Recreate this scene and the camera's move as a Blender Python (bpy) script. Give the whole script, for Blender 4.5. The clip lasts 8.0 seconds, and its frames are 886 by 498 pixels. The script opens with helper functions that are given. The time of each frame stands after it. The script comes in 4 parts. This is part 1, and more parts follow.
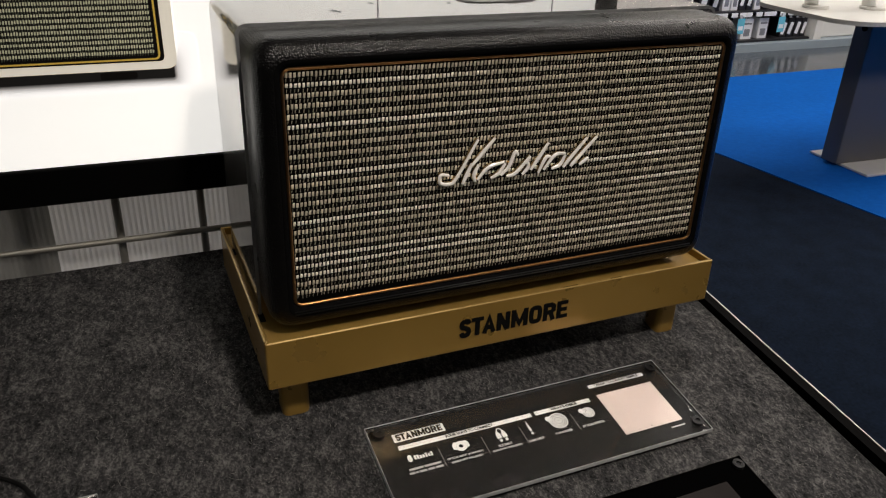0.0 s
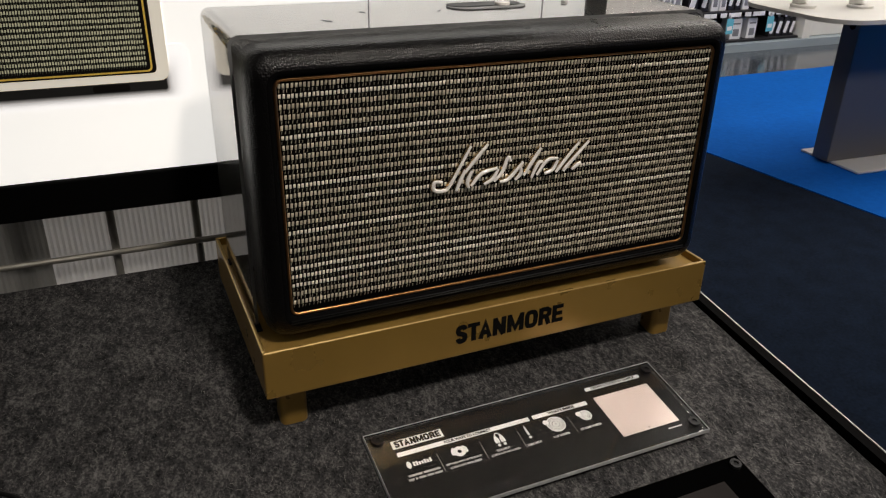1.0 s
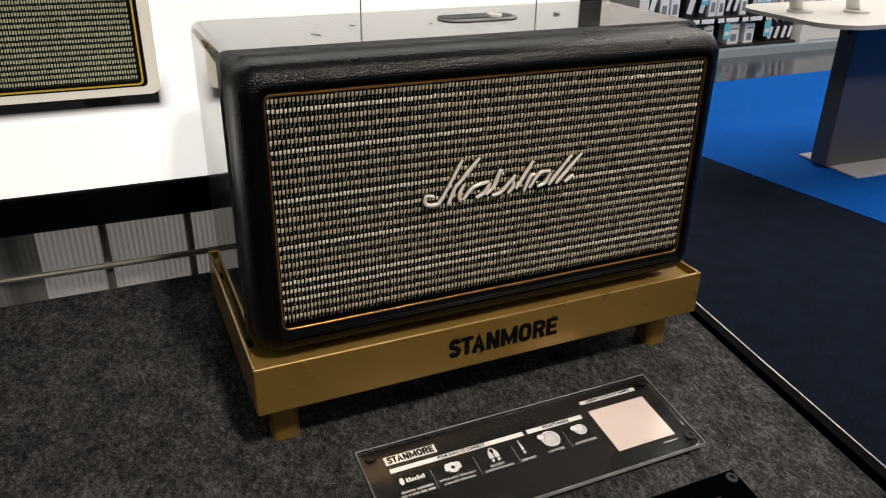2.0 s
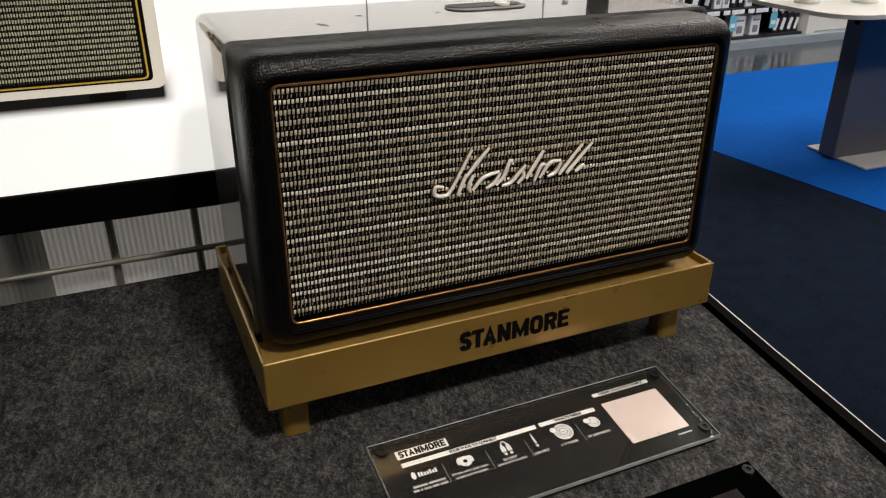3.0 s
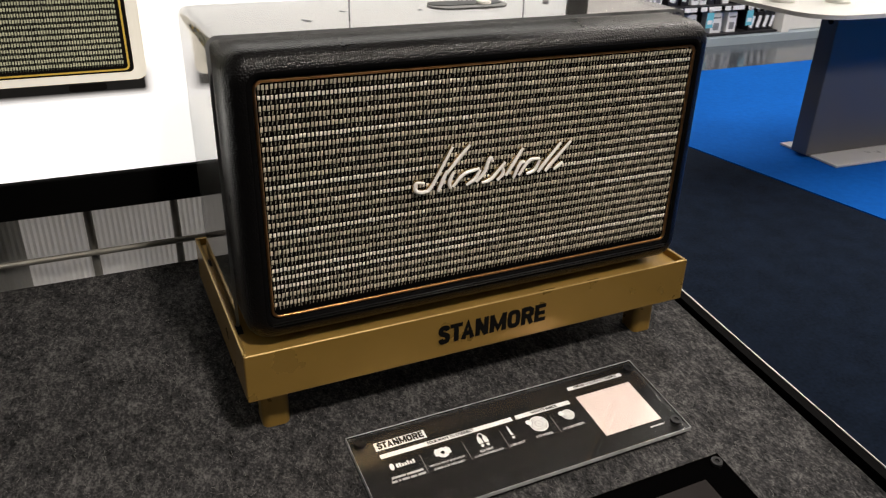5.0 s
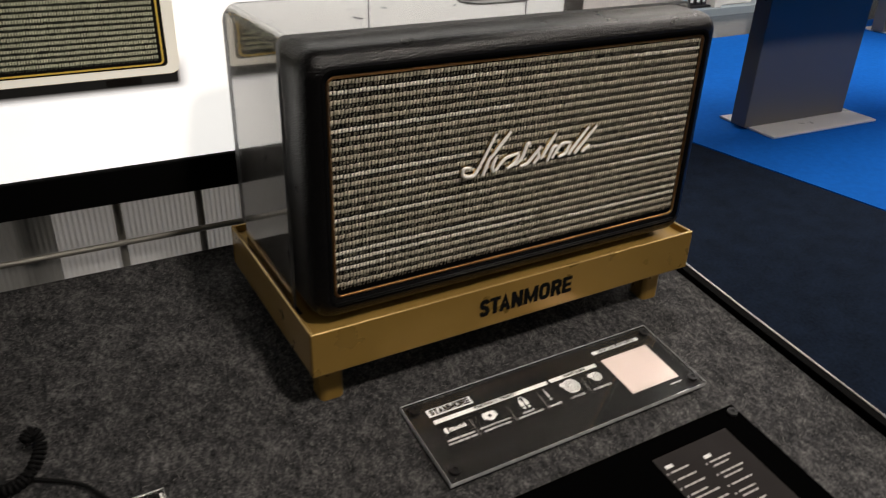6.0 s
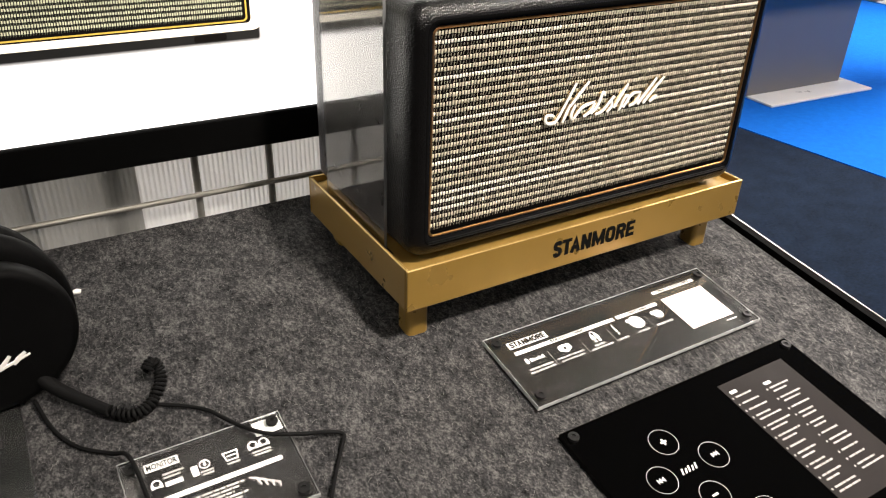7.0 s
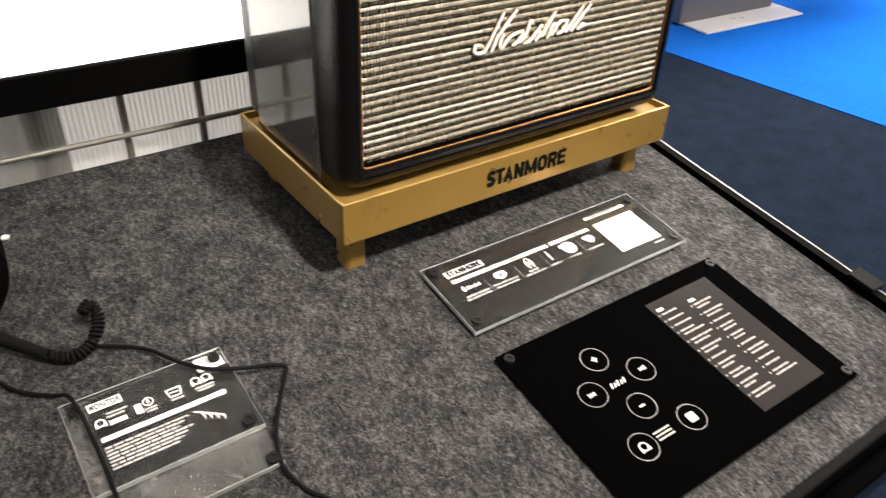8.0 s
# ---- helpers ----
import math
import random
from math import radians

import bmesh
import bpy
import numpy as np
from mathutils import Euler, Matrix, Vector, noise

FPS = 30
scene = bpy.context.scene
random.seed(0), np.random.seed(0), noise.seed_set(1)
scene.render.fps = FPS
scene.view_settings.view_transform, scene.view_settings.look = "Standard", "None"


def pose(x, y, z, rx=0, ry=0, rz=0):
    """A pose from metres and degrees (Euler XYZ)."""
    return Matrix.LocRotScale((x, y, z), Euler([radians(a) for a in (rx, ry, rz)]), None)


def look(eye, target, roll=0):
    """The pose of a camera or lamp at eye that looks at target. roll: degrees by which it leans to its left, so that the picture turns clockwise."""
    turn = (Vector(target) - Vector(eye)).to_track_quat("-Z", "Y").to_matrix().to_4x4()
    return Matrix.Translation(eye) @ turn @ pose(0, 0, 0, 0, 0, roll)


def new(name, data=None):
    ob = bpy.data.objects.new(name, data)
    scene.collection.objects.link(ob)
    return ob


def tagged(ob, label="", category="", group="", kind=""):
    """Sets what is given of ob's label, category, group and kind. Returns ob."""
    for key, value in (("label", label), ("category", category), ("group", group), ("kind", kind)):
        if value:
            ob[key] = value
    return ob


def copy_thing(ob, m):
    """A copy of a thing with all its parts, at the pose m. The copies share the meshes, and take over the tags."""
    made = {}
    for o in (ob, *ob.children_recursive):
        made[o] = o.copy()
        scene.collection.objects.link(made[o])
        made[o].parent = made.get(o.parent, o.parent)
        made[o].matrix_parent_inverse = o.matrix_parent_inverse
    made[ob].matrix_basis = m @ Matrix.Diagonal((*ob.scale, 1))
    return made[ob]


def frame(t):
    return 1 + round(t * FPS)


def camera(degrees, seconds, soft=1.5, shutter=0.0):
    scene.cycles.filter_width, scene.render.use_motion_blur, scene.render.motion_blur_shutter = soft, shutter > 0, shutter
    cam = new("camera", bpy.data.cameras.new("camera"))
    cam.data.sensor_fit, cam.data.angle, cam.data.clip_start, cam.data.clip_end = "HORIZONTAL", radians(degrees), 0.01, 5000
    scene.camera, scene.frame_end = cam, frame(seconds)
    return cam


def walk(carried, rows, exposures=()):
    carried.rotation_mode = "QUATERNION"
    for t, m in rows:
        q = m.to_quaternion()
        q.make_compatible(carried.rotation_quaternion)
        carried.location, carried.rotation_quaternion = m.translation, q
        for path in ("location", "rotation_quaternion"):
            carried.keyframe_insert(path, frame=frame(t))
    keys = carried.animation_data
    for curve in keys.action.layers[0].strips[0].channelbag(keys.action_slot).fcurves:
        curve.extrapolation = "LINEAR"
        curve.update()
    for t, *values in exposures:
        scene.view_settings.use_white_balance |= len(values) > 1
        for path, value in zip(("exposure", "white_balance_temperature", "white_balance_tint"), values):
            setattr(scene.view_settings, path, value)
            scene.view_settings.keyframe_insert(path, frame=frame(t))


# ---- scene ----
cam = camera(60.0, 8.0, soft=1.2, shutter=0.4)
PATH = [
    (0, (-0.2461, -0.4244, 1.2613), (0.4773, 1.2176, 0.3779), 2.04),
    (0.5, (-0.2448, -0.4244, 1.2632), (0.4869, 1.2168, 0.3853), 1.56),
    (1, (-0.2471, -0.4258, 1.2639), (0.4911, 1.2151, 0.3907), 1.18),
    (1.5, (-0.2433, -0.4254, 1.2657), (0.5000, 1.2244, 0.4138), 1.18),
    (1.7, (-0.2396, -0.4246, 1.2677), (0.5020, 1.2245, 0.4130), 1.07),
    (2.8, (-0.2420, -0.4168, 1.2639), (0.4912, 1.2272, 0.3922), 0.31),
    (3, (-0.2406, -0.4176, 1.2619), (0.4842, 1.2319, 0.3935), 0.09),
    (3.5, (-0.2354, -0.4211, 1.2625), (0.4923, 1.2287, 0.3973), 0.35),
    (4, (-0.2361, -0.4221, 1.2610), (0.5182, 1.2202, 0.4044), 0.82),
    (4.5, (-0.2381, -0.4218, 1.2607), (0.5103, 1.2163, 0.3911), 0.93),
    (4.7, (-0.2385, -0.4222, 1.2613), (0.5066, 1.2160, 0.3889), 1.09),
    (5.8, (-0.3051, -0.4219, 1.2882), (0.6103, 1.0920, 0.3552), 2.99),
    (6, (-0.3281, -0.4204, 1.2849), (0.5739, 1.1016, 0.3522), 1.95),
    (6.5, (-0.3839, -0.4345, 1.2701), (0.5464, 1.0197, 0.2603), 1.04),
    (7, (-0.4140, -0.4247, 1.2802), (0.4988, 1.0538, 0.2898), 2.06),
    (7.5, (-0.4118, -0.4248, 1.2808), (0.4770, 0.9944, 0.1873), 1.65),
    (8, (-0.4125, -0.4373, 1.2826), (0.5747, 0.8878, 0.1559), 2.74),
]
EXPOSURES = [(0, -0.33), (1.0, -0.38), (1.5, -0.25), (3.0, -0.26), (3.5, -0.32), (4.0, 0.02), (4.7, 0.09), (5.8, -0.14), (6.4, -0.1), (6.6, 0.45), (6.8, 1.03), (7.0, 1.45), (7.5, 1.3), (8.0, 1.5)]
walk(cam, [(t, look(eye, target, roll)) for t, eye, target, roll in PATH], EXPOSURES)

# ---- light ----
world = bpy.data.worlds.new("hall")
scene.world = world
world.use_nodes = True
world.node_tree.nodes["Background"].inputs[0].default_value = (0.75, 0.85, 1.0, 1)
world.node_tree.nodes["Background"].inputs[1].default_value = 0.05

# placed to brighten the carpets, the fluted sheet and the far wall
LIGHTS = [  # x, y, size x, size y, watts: unseen panels added to the hall ceiling
    (4.6, 2.4, 3.4, 2.8, 135), (3.6, -0.8, 2.4, 0.6, 75),
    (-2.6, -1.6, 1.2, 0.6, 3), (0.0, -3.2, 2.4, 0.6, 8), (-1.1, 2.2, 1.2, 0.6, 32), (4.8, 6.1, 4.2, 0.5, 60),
]
CEILING = 3.3
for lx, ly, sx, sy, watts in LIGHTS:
    lamp = bpy.data.lights.new("fill_lamp", "AREA")
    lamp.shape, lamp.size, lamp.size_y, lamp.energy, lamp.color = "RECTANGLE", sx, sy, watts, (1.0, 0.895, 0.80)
    new("fill_lamp", lamp).matrix_world = pose(lx, ly, CEILING - 0.09)

SPOTS = []  # unseen ceiling spotlights: place, aim, watts, cone, colour
# the second one is added to brighten the right side of the felt
for eye, aim, watts, cone, tint in (((0.24, -1.32), (-0.05, -0.05, 0.98), 206, 24, (1.0, 0.90, 0.81)), ((0.85, 0.75), (0.27, -0.14, 0.90), 135, 17, (1.0, 0.93, 0.87))):
    SPOTS.append(look((*eye, CEILING - 0.25), aim))
    lamp = bpy.data.lights.new("track_lamp", "SPOT")
    lamp.energy, lamp.color, lamp.spot_size, lamp.spot_blend, lamp.shadow_soft_size = watts, tint, radians(cone), 1.0, 0.12
    new("track_lamp", lamp).matrix_world = SPOTS[-1]


# ---- materials ----
def material(name, color, rough=0.5, metal=0.0, vary=0.0, scale=40.0, bump=0.0, bump_scale=300.0, stretch=(1, 1, 1), emit=0.0, coat=0.0, coat_rough=0.08, transmission=0.0, ior=1.45, rough_vary=0.0, stain=0.0, spec=0.5):
    m = bpy.data.materials.new(name)
    m.use_nodes = True
    nt = m.node_tree
    n, link = nt.nodes, nt.links.new
    b = n["Principled BSDF"]
    b.inputs["Base Color"].default_value = (*color, 1)
    b.inputs["Roughness"].default_value, b.inputs["Metallic"].default_value = rough, metal
    b.inputs["Coat Weight"].default_value, b.inputs["Transmission Weight"].default_value, b.inputs["IOR"].default_value = coat, transmission, ior
    b.inputs["Coat Roughness"].default_value = coat_rough
    b.inputs["Specular IOR Level"].default_value = spec
    if emit:
        b.inputs["Emission Color"].default_value, b.inputs["Emission Strength"].default_value = (*color, 1), emit
    if vary or bump or rough_vary:
        co = n.new("ShaderNodeTexCoord")
        mp = n.new("ShaderNodeMapping")
        mp.inputs["Scale"].default_value = stretch
        link(co.outputs["Object"], mp.inputs["Vector"])
    if vary or rough_vary:
        t1, t2 = n.new("ShaderNodeTexNoise"), n.new("ShaderNodeTexNoise")
        t1.inputs["Scale"].default_value, t2.inputs["Scale"].default_value = scale, scale * 0.12
        t1.inputs["Detail"].default_value = 5
        link(mp.outputs[0], t1.inputs["Vector"]), link(mp.outputs[0], t2.inputs["Vector"])
        mix = n.new("ShaderNodeMath")
        mix.operation = "MULTIPLY_ADD"
        link(t2.outputs["Fac"], mix.inputs[0])
        mix.inputs[1].default_value = 0.5 + stain
        link(t1.outputs["Fac"], mix.inputs[2])
        ramp = n.new("ShaderNodeMapRange")
        ramp.inputs[1].default_value, ramp.inputs[2].default_value = 0.45 + stain / 2, 1.05 + stain / 2
        link(mix.outputs[0], ramp.inputs[0])
        if vary:
            cr = n.new("ShaderNodeMixRGB")
            cr.inputs[1].default_value = (*[c * (1 - vary) for c in color], 1)
            cr.inputs[2].default_value = (*[min(1, c * (1 + vary)) for c in color], 1)
            link(ramp.outputs[0], cr.inputs[0])
            link(cr.outputs[0], b.inputs["Base Color"])
            if emit:
                link(cr.outputs[0], b.inputs["Emission Color"])
        if rough_vary:
            rr = n.new("ShaderNodeMapRange")
            rr.inputs[3].default_value, rr.inputs[4].default_value = max(0.02, rough - rough_vary), min(1, rough + rough_vary)
            link(ramp.outputs[0], rr.inputs[0])
            link(rr.outputs[0], b.inputs["Roughness"])
    if bump:
        tb = n.new("ShaderNodeTexNoise")
        tb.inputs["Scale"].default_value, tb.inputs["Detail"].default_value = bump_scale, 3
        link(mp.outputs[0], tb.inputs["Vector"])
        bn = n.new("ShaderNodeBump")
        bn.inputs["Strength"].default_value, bn.inputs["Distance"].default_value = bump, 0.001
        link(tb.outputs["Fac"], bn.inputs["Height"])
        link(bn.outputs[0], b.inputs["Normal"])
    return m


def felt_material():
    """Needle-felt: fine fibres over streaks that lie in two directions, with pale and dark wool mixed."""
    m = bpy.data.materials.new("felt")
    m.use_nodes = True
    nt = m.node_tree
    n, link = nt.nodes, nt.links.new
    b = n["Principled BSDF"]
    b.inputs["Roughness"].default_value = 0.95
    b.inputs["Specular IOR Level"].default_value = 0.08
    co = n.new("ShaderNodeTexCoord")
    wool = []
    for turn, squeeze, scale, detail, weight in ((0.35, 0.75, 640, 4, 0.80), (-0.9, 0.62, 310, 5, 0.75), (0.75, 0.62, 170, 5, 0.60), (0.1, 0.9, 40, 5, 0.57)):
        mp, t, k = n.new("ShaderNodeMapping"), n.new("ShaderNodeTexNoise"), n.new("ShaderNodeMath")
        mp.inputs["Scale"].default_value, mp.inputs["Rotation"].default_value = (1.0, squeeze, 1), (0, 0, turn)
        t.inputs["Scale"].default_value, t.inputs["Detail"].default_value, t.inputs["Roughness"].default_value = scale, detail, 0.62
        link(co.outputs["Object"], mp.inputs["Vector"]), link(mp.outputs[0], t.inputs["Vector"])
        k.operation = "MULTIPLY_ADD"
        k.inputs[1].default_value = weight
        link(t.outputs["Fac"], k.inputs[0])
        if wool:
            link(wool[-1].outputs[0], k.inputs[2])
        else:
            k.inputs[2].default_value = 0.0
        wool.append(k)
    ramp = n.new("ShaderNodeValToRGB")
    e = ramp.color_ramp.elements
    e[0].position, e[0].color = 0.405, (0.006, 0.006, 0.0065, 1)
    e[1].position, e[1].color = 0.635, (0.155, 0.150, 0.145, 1)
    mid = e.new(0.50)
    mid.color = (0.036, 0.0355, 0.036, 1)
    h = n.new("ShaderNodeMath")
    h.operation = "MULTIPLY"
    h.inputs[1].default_value = 1 / 2.72
    link(wool[-1].outputs[0], h.inputs[0]), link(h.outputs[0], ramp.inputs[0]), link(ramp.outputs[0], b.inputs["Base Color"])
    bn = n.new("ShaderNodeBump")
    bn.inputs["Strength"].default_value, bn.inputs["Distance"].default_value = 0.6, 0.0012
    link(wool[1].outputs[0], bn.inputs["Height"]), link(bn.outputs[0], b.inputs["Normal"])
    return m


def leather_material():
    m = material("black_leatherette", (0.003, 0.0028, 0.0028), 0.5)
    n, link = m.node_tree.nodes, m.node_tree.links.new
    b = n["Principled BSDF"]
    b.inputs["Specular IOR Level"].default_value = 0.40
    co = n.new("ShaderNodeTexCoord")
    v, t = n.new("ShaderNodeTexVoronoi"), n.new("ShaderNodeTexNoise")
    v.inputs["Scale"].default_value, t.inputs["Scale"].default_value = 700, 60
    v.inputs["Randomness"].default_value = 0.7
    link(co.outputs["Object"], v.inputs["Vector"]), link(co.outputs["Object"], t.inputs["Vector"])
    bn = n.new("ShaderNodeBump")
    bn.inputs["Strength"].default_value, bn.inputs["Distance"].default_value = 0.55, 0.0008
    bn.invert = True
    link(v.outputs["Distance"], bn.inputs["Height"])
    link(bn.outputs[0], b.inputs["Normal"])
    r = n.new("ShaderNodeMapRange")
    r.inputs[3].default_value, r.inputs[4].default_value = 0.25, 0.33
    link(t.outputs["Fac"], r.inputs[0])
    link(r.outputs[0], b.inputs["Roughness"])
    return m


def cloth_material(name, light, dark):
    m = material(name, light, 0.8, spec=0.15)
    n, link = m.node_tree.nodes, m.node_tree.links.new
    b = n["Principled BSDF"]
    g = n.new("ShaderNodeNewGeometry")
    ramp = n.new("ShaderNodeValToRGB")
    e = ramp.color_ramp.elements
    e[0].color, e[1].color = (*dark, 1), (*light, 1)
    co, t = n.new("ShaderNodeTexCoord"), n.new("ShaderNodeTexNoise")
    t.inputs["Scale"].default_value = 1500
    link(co.outputs["Object"], t.inputs["Vector"])
    mx = n.new("ShaderNodeMath")
    mx.operation = "MULTIPLY_ADD"
    link(t.outputs["Fac"], mx.inputs[0])
    mx.inputs[1].default_value = 0.5
    sc = n.new("ShaderNodeMath")
    sc.operation = "MULTIPLY"
    sc.inputs[1].default_value = 0.7
    link(g.outputs["Random Per Island"], sc.inputs[0])
    link(sc.outputs[0], mx.inputs[2])
    link(mx.outputs[0], ramp.inputs[0])
    link(ramp.outputs[0], b.inputs["Base Color"])
    return m


FELT, LEATHER = felt_material(), leather_material()
GOLD = material("gold_lacquer", (0.35, 0.215, 0.050), 0.30, 0.5, vary=0.05, scale=30, bump=0.06, bump_scale=900, rough_vary=0.06, coat=0.45, coat_rough=0.10)
GOLD_FLOOR = material("rubbed_gold_floor", (0.30, 0.185, 0.045), 0.55, 0.4, vary=0.15, scale=30, bump=0.05, bump_scale=900)
# brighter gold paints in the highlight along the tray rim
GOLD_GLINT = material("gold_rim_glint", (0.60, 0.42, 0.165), 0.30, 0.8, vary=0.15, scale=60)
GOLD_EDGE = material("brass_piping", (0.62, 0.33, 0.13), 0.30, 1.0, vary=0.15, scale=90)
THREAD = cloth_material("woven_thread", (0.73, 0.66, 0.52), (0.34, 0.304, 0.228))
THREAD_BRIGHT = cloth_material("bright_woven_thread", (0.97, 0.92, 0.80), (0.80, 0.745, 0.62))
THREAD_DIM = cloth_material("thin_woven_thread", (0.42, 0.38, 0.29), (0.06, 0.052, 0.04))
FIBRE = cloth_material("wool_fibre", (0.19, 0.184, 0.176), (0.012, 0.012, 0.012))
CLOTH_BACK = material("black_cloth_backing", (0.002, 0.0018, 0.0016), 0.9, vary=0.3, scale=500, spec=0.02)
BLACK = material("black_plastic", (0.008, 0.008, 0.008), 0.45, vary=0.15, scale=60, rough_vary=0.1, spec=0.25)
RUBBER = material("black_rubber", (0.005, 0.005, 0.005), 0.7, vary=0.2, scale=80, spec=0.12)
FRAME_BLACK = material("black_satin_frame", (0.0015, 0.0015, 0.0015), 0.65, vary=0.2, scale=20, spec=0.08)
MATTE_BLACK = material("matte_black_board", (0.0025, 0.0024, 0.0024), 0.85, vary=0.2, scale=40, spec=0.05)
TRIM = material("bright_aluminium_trim", (0.60, 0.57, 0.56), 0.35, 0.6, vary=0.1, scale=20)
STRAP_ACRYLIC = material("clear_grey_acrylic", (0.89, 0.875, 0.85), 0.05, transmission=1.0, ior=1.49)
WORN_ACRYLIC = material("worn_clear_acrylic", (0.95, 0.95, 0.94), 0.09, transmission=1.0, ior=1.49, vary=0.02, scale=50, rough_vary=0.05)
ACRYLIC = material("clear_acrylic", (0.96, 0.97, 0.97), 0.02, transmission=1.0, ior=1.32)
LOGO_METAL = material("pale_satin_lettering", (0.93, 0.90, 0.85), 0.22, 0.0, vary=0.05, scale=60)
LOGO_EDGE = material("brass_badge_edge", (0.58, 0.45, 0.26), 0.25, 1.0)
INK = material("black_ink", (0.004, 0.004, 0.0035), 0.7, spec=0.08)
PRINT_BLACK = material("glossy_black_print", (0.006, 0.0055, 0.0055), 0.55, vary=0.2, scale=30, spec=0.15)
PRINT_WHITE = material("white_print", (0.70, 0.69, 0.67), 0.45, vary=0.02, scale=200)
PRINT_GREY = material("grey_print", (0.38, 0.37, 0.36), 0.5)
LIST_INK = material("pale_list_print", (0.36, 0.335, 0.32), 0.5)
SWATCH = material("cream_vinyl_sample", (0.54, 0.45, 0.41), 0.55, vary=0.03, scale=400, bump=0.2, bump_scale=900)
COVER_EDGE = material("cut_acrylic_edge", (0.40, 0.41, 0.41), 0.4, vary=0.35, scale=120)
PLATE_EDGE = material("sawn_acrylic_edge", (0.15, 0.155, 0.155), 0.45, vary=0.35, scale=120)
FROSTED = material("frosted_acrylic_edge", (0.26, 0.27, 0.265), 0.5, vary=0.25, scale=120)
SMOKE = material("smoked_acrylic", (0.30, 0.31, 0.30), 0.22, transmission=1.0, ior=1.49)
GLOSS_BLACK = material("glossy_black_glass", (0.001, 0.001, 0.001), 0.06, spec=0.1)
SCREEN_GREY = material("grey_screen", (0.023, 0.0205, 0.0198), 0.15, spec=0.3, vary=0.15, scale=30)
STEEL_WIRE = material("grey_wire_steel", (0.27, 0.26, 0.23), 0.5, 0.5, vary=0.15, scale=60)


def translucent(name, color, through_color):
    """Plastic sheet that lets half of the light behind it shine through."""
    m = material(name, color, 0.35, vary=0.06, scale=12)
    nt = m.node_tree
    tr, mx = nt.nodes.new("ShaderNodeBsdfTranslucent"), nt.nodes.new("ShaderNodeMixShader")
    tr.inputs["Color"].default_value = (*through_color, 1)
    mx.inputs[0].default_value = 0.5
    nt.links.new(nt.nodes["Principled BSDF"].outputs[0], mx.inputs[1]), nt.links.new(tr.outputs[0], mx.inputs[2])
    nt.links.new(mx.outputs[0], nt.nodes["Material Output"].inputs["Surface"])
    return m


FLUTED = translucent("white_fluted_plastic", (0.62, 0.62, 0.62), (0.85, 0.85, 0.83))
# the grey tone holds the weaker backlight of the left-hand sheet
FLUTED_DIM = translucent("dimly_lit_fluted_plastic", (0.24, 0.24, 0.23), (0.38, 0.38, 0.36))
SEAM_GREY = material("grey_seam_tape", (0.10, 0.10, 0.10), 0.45, vary=0.1, scale=12)
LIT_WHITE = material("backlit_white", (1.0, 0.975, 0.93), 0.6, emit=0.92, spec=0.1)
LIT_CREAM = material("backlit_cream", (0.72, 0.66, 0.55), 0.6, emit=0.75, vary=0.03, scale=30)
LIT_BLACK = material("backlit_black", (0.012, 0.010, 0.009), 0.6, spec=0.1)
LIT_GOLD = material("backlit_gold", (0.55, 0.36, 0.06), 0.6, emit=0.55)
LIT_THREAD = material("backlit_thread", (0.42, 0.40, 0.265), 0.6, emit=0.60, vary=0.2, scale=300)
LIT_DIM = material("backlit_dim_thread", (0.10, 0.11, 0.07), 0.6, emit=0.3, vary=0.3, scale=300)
NAVY = material("navy_carpet", (0.0060, 0.0115, 0.0245), 0.95, spec=0.1, vary=0.45, scale=90, bump=0.6, bump_scale=700, stain=0.25)
BLUE = material("bright_blue_carpet", (0.004, 0.10, 0.44), 0.95, spec=0.1, vary=0.12, scale=30, bump=0.4, bump_scale=700)
VINYL = material("grey_polished_floor", (0.06, 0.07, 0.085), 0.16, vary=0.08, scale=6, rough_vary=0.05)
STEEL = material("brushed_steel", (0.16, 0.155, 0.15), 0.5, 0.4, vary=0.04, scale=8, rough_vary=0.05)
# pale base colour carries the lamp reflection on the foot plate
FOOT_STEEL = material("reflecting_steel", (0.82, 0.80, 0.77), 0.32, 0.15, vary=0.06, scale=6, rough_vary=0.08)
WHITE_LAM = material("white_laminate", (0.78, 0.77, 0.73), 0.35, vary=0.03, scale=8)
WHITE_BOX = material("white_carton", (0.82, 0.83, 0.86), 0.5, vary=0.06, scale=8)
GREY_PRINT_BOX = material("grey_carton_print", (0.22, 0.23, 0.26), 0.5, vary=0.3, scale=30)
PLINTH = material("pale_blue_grey_paint", (0.30, 0.36, 0.41), 0.4, vary=0.05, scale=6)
MAUVE_BOX = material("mauve_carton", (0.62, 0.50, 0.58), 0.5, vary=0.1, scale=10)
CYAN = material("light_blue_tag", (0.14, 0.50, 0.66), 0.5, vary=0.05, scale=20)
DARK_PANEL = material("dark_slat_panel", (0.018, 0.018, 0.022), 0.5, vary=0.2, scale=10)
WALL = material("hall_wall_paint", (0.10, 0.097, 0.09), 0.8, vary=0.06, scale=3)
WHITE_WALL = material("white_wall_paint", (0.62, 0.62, 0.61), 0.8, vary=0.06, scale=3)
CEIL = material("hall_ceiling_paint", (0.022, 0.022, 0.022), 0.9, vary=0.06, scale=3)
LAMP_GLOW = material("lamp_diffuser", (1.0, 0.96, 0.9), 0.5, emit=2.0)
CUSHION = material("black_soft_leather", (0.0015, 0.0015, 0.0015), 0.55, spec=0.10, bump=0.15, bump_scale=500, vary=0.2, scale=60)
PAPER = material("white_paper_scrap", (0.85, 0.84, 0.80), 0.7)
